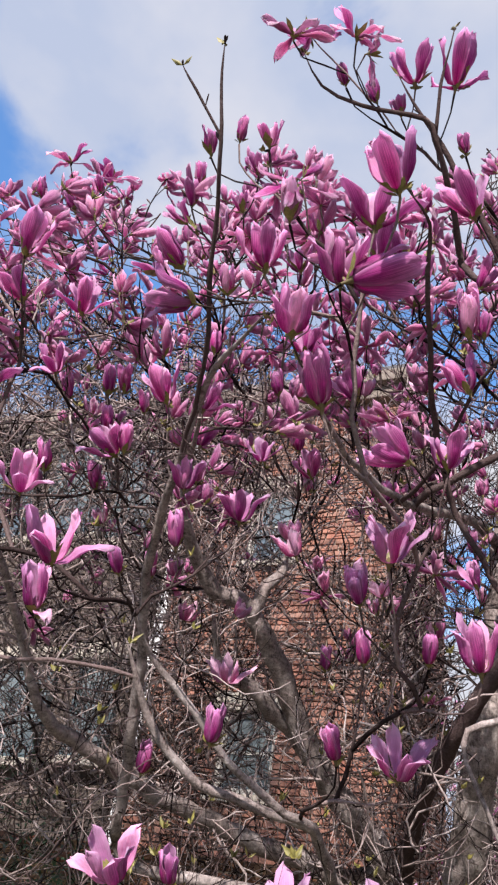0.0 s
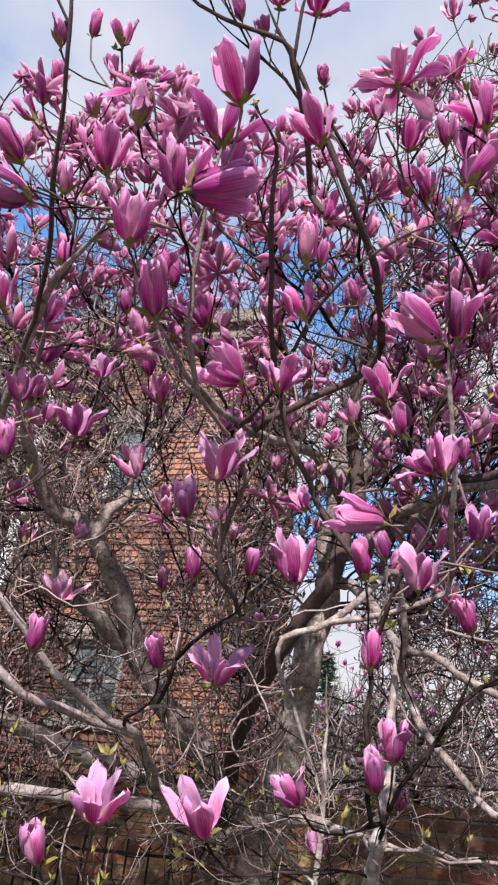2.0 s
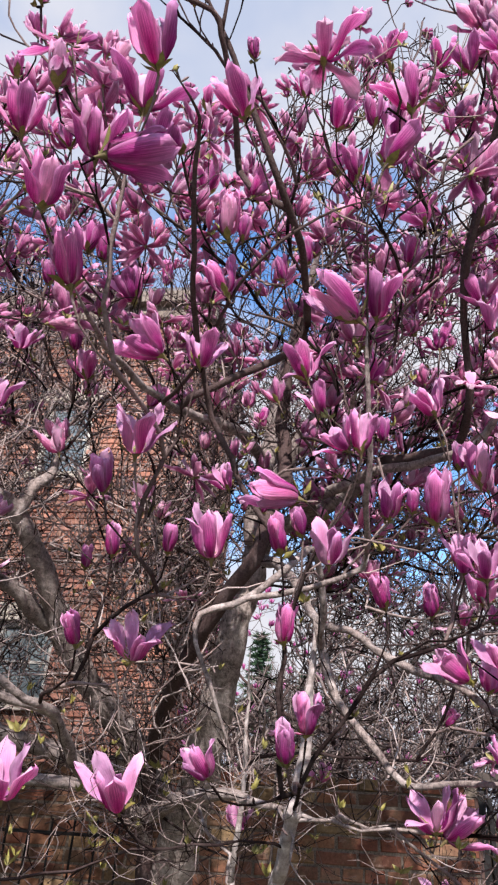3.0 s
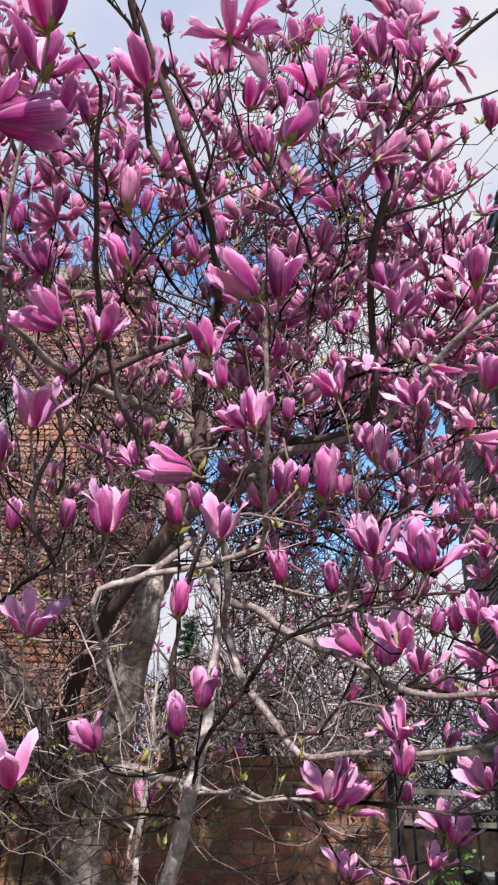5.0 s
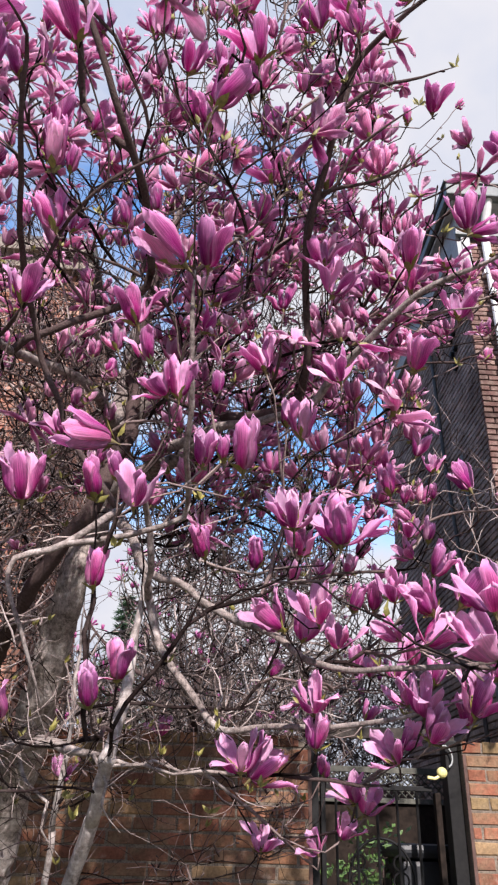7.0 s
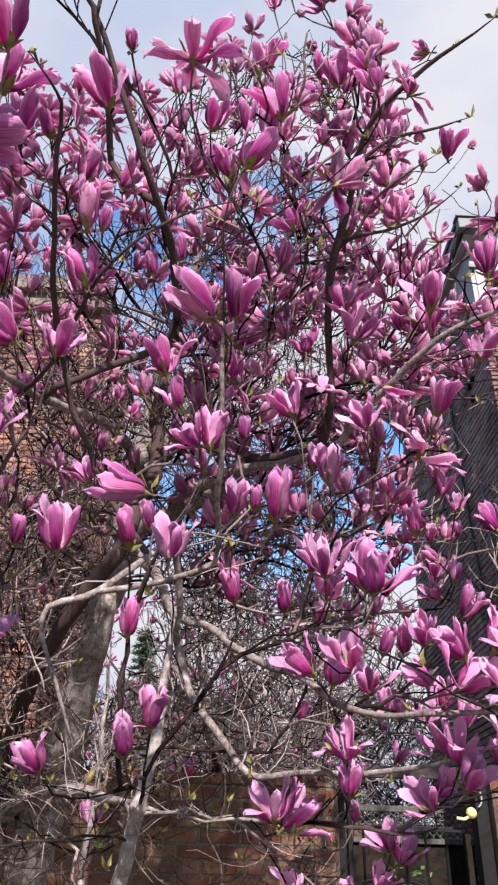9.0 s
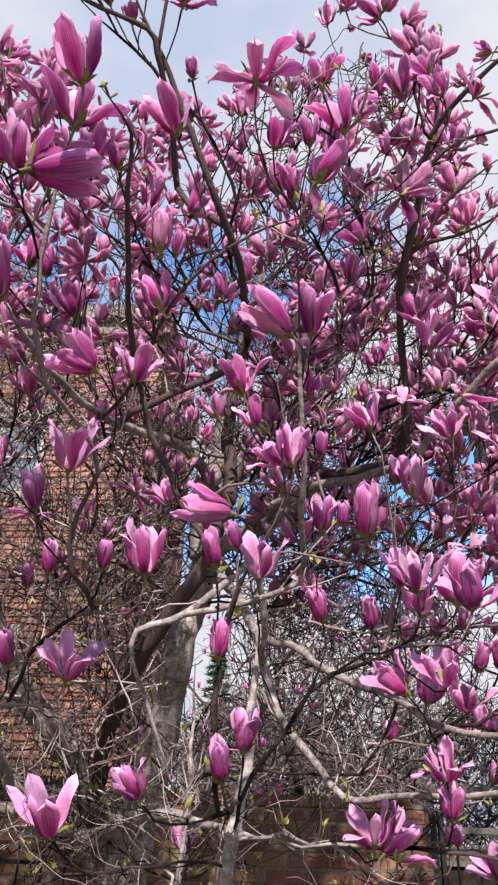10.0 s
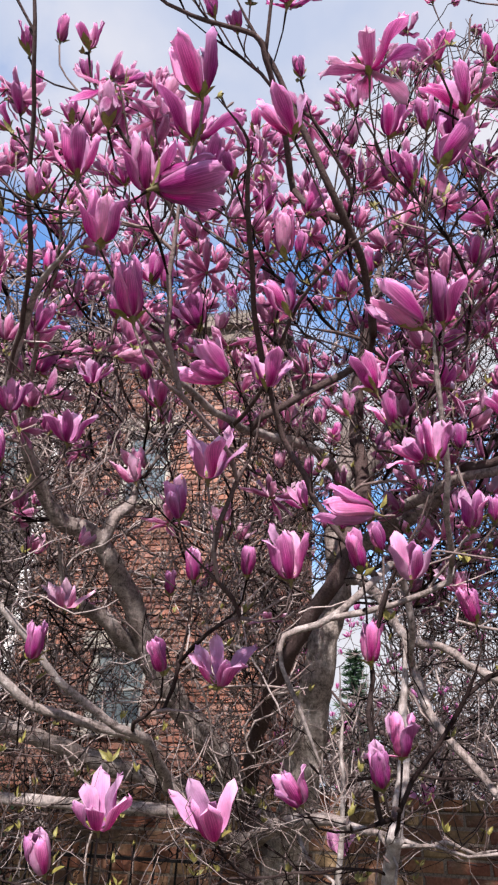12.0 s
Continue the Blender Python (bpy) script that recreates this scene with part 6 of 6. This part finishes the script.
for base, kind, length, ax in BLOSSOMS:
    if lrng.random() < 0.45:
        u0 = ax.orthogonal().normalized()
        u0.rotate(Matrix.Rotation(lrng.uniform(0, 6.28), 3, ax))
        for turn in (0, lrng.uniform(1.8, 3.6), lrng.uniform(3.8, 5.6))[:lrng.choice((1, 2, 3))]:
            u = u0.copy()
            u.rotate(Matrix.Rotation(turn, 3, ax))
            d = (ax * lrng.uniform(0.25, 1.1) + u).normalized()
            n = d.cross(u.cross(d)).normalized() if abs(d.dot(u)) < 0.99 else ax
            side = d.cross(n).normalized()
            l, w = lrng.uniform(0.022, 0.042), lrng.uniform(0.0055, 0.0105)
            p, f, o = base - ax * length * 0.10, ax * 0.004, len(lv)
            lv += [p, p + d * l * .32 + side * w * .8 + f, p + d * l * .36, p + d * l * .32 - side * w * .8 + f, p + d * l * .68 + side * w * .8 + f, p + d * l * .70 + f * .4, p + d * l * .68 - side * w * .8 + f, p + d * l + f * 2]
            lf += [(o, o + 2, o + 1), (o, o + 3, o + 2), (o + 1, o + 2, o + 5, o + 4), (o + 2, o + 3, o + 6, o + 5), (o + 4, o + 5, o + 7), (o + 5, o + 6, o + 7)]
tagged(hang("young_foliage", mesh_of("young_foliage", lv, lf, [LEAFLET], True), magnolia, ONE), "small yellow-green opening leaves", kind="stuff")


def blossom_matrix(base, length, ax, spin):
    return Matrix.Translation(base) @ ax.to_track_quat("Z", "Y").to_matrix().to_4x4() @ pose(0, 0, 0, 0, 0, spin) @ Matrix.Diagonal((length, length, length, 1))


def join_blossom(m, petals, verts, faces, slots, uv):
    """Add a far blossom to a joined mesh."""
    for me, pm in petals + [(crng.choice(CALYXES_FAR), Matrix.Identity(4))]:
        o, w = len(verts), m @ pm
        lay = me.uv_layers
        uvs = [(0.0, 0.0)] * len(me.vertices)
        if lay:
            for lp in me.loops:
                uvs[lp.vertex_index] = tuple(lay[0].data[lp.index].uv)
        green = 0 if lay else 2
        verts += [w @ q.co for q in me.vertices]
        uv += uvs
        for q in me.polygons:
            faces.append(tuple(a + o for a in q.vertices))
            slots.append(q.material_index + green)


KIND_LABEL = {0: "closed pink magnolia bud", 1: "half-open pink magnolia blossom", 2: "open pink magnolia blossom", 3: "wide open magnolia blossom with drooping petals"}
jv, jf, js, ju = [], [], [], []
root_in = ROOT.inverted()
for i, (base, kind, length, ax) in enumerate(ALL):
    m = blossom_matrix(base, length, ax, crng.uniform(0, 360))
    single = i < len(BLOSSOMS) + NEAR_EXTRA and i < 300
    petals = recipe(kind, crng, PETALS if single else PETALS_FAR)
    if single:
        ob = new("blossom", crng.choice(CALYXES))
        ob.parent, ob.matrix_basis = magnolia, root_in @ m
        tagged(ob, KIND_LABEL[kind])
        for me, pm in petals:
            po = new("petal", me)
            po.parent, po.matrix_basis = ob, pm
    else:
        join_blossom(m, petals, jv, jf, js, ju)
# crown petals take the pale tone in place of light through them
ob = hang("far_bloom", mesh_of("far_bloom", jv, jf, [OPEN_BACKLIT_OUT, OPEN_BACKLIT_IN, CALYX, LEAFLET], True, js, ju), magnolia, ONE)
tagged(ob, "pink magnolia blossoms deep in the crown", kind="stuff")

# ---- a second magnolia behind the garden wall ----
def second_tree(lx, ly, seed, tall):
    at = local(lx, ly, 0)
    root = at.translation
    rng = random.Random(seed)
    e = empty("magnolia_tree", pose(root.x, root.y, 0), "bare-twigged magnolia with few pink blossoms behind the wall", "tree")
    t = Tree(seed + 2)
    t.limb(False, [(root.x, root.y, -0.05, 0.12), (root.x + 0.05, root.y, 0.8, 0.10), (root.x, root.y + 0.05, 1.7, 0.08), (root.x - 0.05, root.y, 2.6, 0.05), (root.x, root.y, 3.4, 0.02)])
    for k in range(11):
        a, z = k * 2.39, 1.2 + 0.17 * k
        d = Vector((math.cos(a), math.sin(a), 0))
        foot = root + Vector((0, 0, z))
        reach = rng.uniform(1.1, 1.6)
        t.limb(False, [(*foot, 0.035), (*(foot + d * 0.5 * reach + Vector((0, 0, 0.25))), 0.022), (*(foot + d * 0.85 * reach + Vector((0, 0, 0.7))), 0.012), (*(foot + d * reach + Vector((0, 0, 1.2))), 0.006)])
    spots = []
    for k in range(240):
        d = Vector((rng.gauss(0, 1), rng.gauss(0, 1), rng.gauss(0, 1))).normalized()
        spots.append(Vector((root.x + d.x * 1.6, root.y + d.y * 1.5, 2.9 + tall + d.z * (1.3 + tall))))
    for k, q in enumerate(spots):
        t.reach(t.nearest(q, 0.3, 0.3), q, Vector((0, 0, 1)), 0.003, step=0.07)
    t.shoots(1150, lambda p: 0.0 if p[2] < 1.4 or (10.5 < crown_limit(p)[3] < 17 and crown_limit(p)[1] > 11) else 1.0, (0.25, 0.65), 0.0052, step=0.08)
    r = t.thicken()
    for k, (v, f) in enumerate(t.tubes("limb", r)):
        hang("trunk" if k == 0 else "limb", mesh_of("limb", v, f, [YOUNG_AND_SHADED_BARK], True), e, ONE)
    v2, f2 = [], []
    for v, f in t.tubes("twig", r, 4):
        o = len(v2)
        v2 += v
        f2 += [tuple(i + o for i in q) for q in f]
    tagged(hang("twig_tangle", mesh_of("twig_tangle", v2, f2, [FAR_TWIG], True), e, ONE), "tangled bare twigs", kind="stuff")
    v2, f2, s2, u2 = [], [], [], []
    for q in spots[:110]:
        kind = rng.choice((0, 1, 1, 2))
        join_blossom(blossom_matrix(q, rng.uniform(0.07, 0.1), Vector((rng.gauss(0, .3), rng.gauss(0, .3), 1)).normalized(), rng.uniform(0, 360)), recipe(kind, rng, PETALS_FAR), v2, f2, s2, u2)
    tagged(hang("far_bloom", mesh_of("far_bloom", v2, f2, [PETAL_OUT, PETAL_IN, CALYX, LEAFLET], True, s2, u2), e, ONE), "scattered pink blossoms", kind="stuff")


second_tree(0.15, 7.5, 41, 0.0)
second_tree(-0.9, 9.4, 51, 0.2)
second_tree(1.5, 9.8, 61, 0.5)

# ---- bricks of the garden wall, one by one ----
brng = random.Random(5)
shapes = []
for length in (BL, 0.0965):
    for k in range(6):
        v, f = worn_brick(brng, length)
        shapes.append((length, mesh_of("brick", v, f, [BRICK])))
near_cells, rest = [], []
for x0, x1 in ((-7.9, 0.772), (1.618, 1.97)):
    for cx, cz, length in brick_cells(x0, x1, 0.0, WALL_TOP - 0.062):
        (near_cells if cz > 1.22 and cx > -1.75 else rest).append((cx, cz, length))
odd = [c for c in near_cells if min(abs(c[2] - BL), abs(c[2] - 0.0965)) > 1e-3]
for cx, cz, length in near_cells:
    fits = [me for l, me in shapes if abs(l - length) < 1e-3]
    if fits:
        ob = new("brick", brng.choice(fits))
        place(ob, wall_garden, WALL_M @ pose(cx, brng.uniform(-0.003, 0.003), cz, 0, 0, brng.uniform(-0.4, 0.4)))
brick_run("brick_courses", rest + odd, BRICK_RUN, wall_garden, WALL_M, 12)
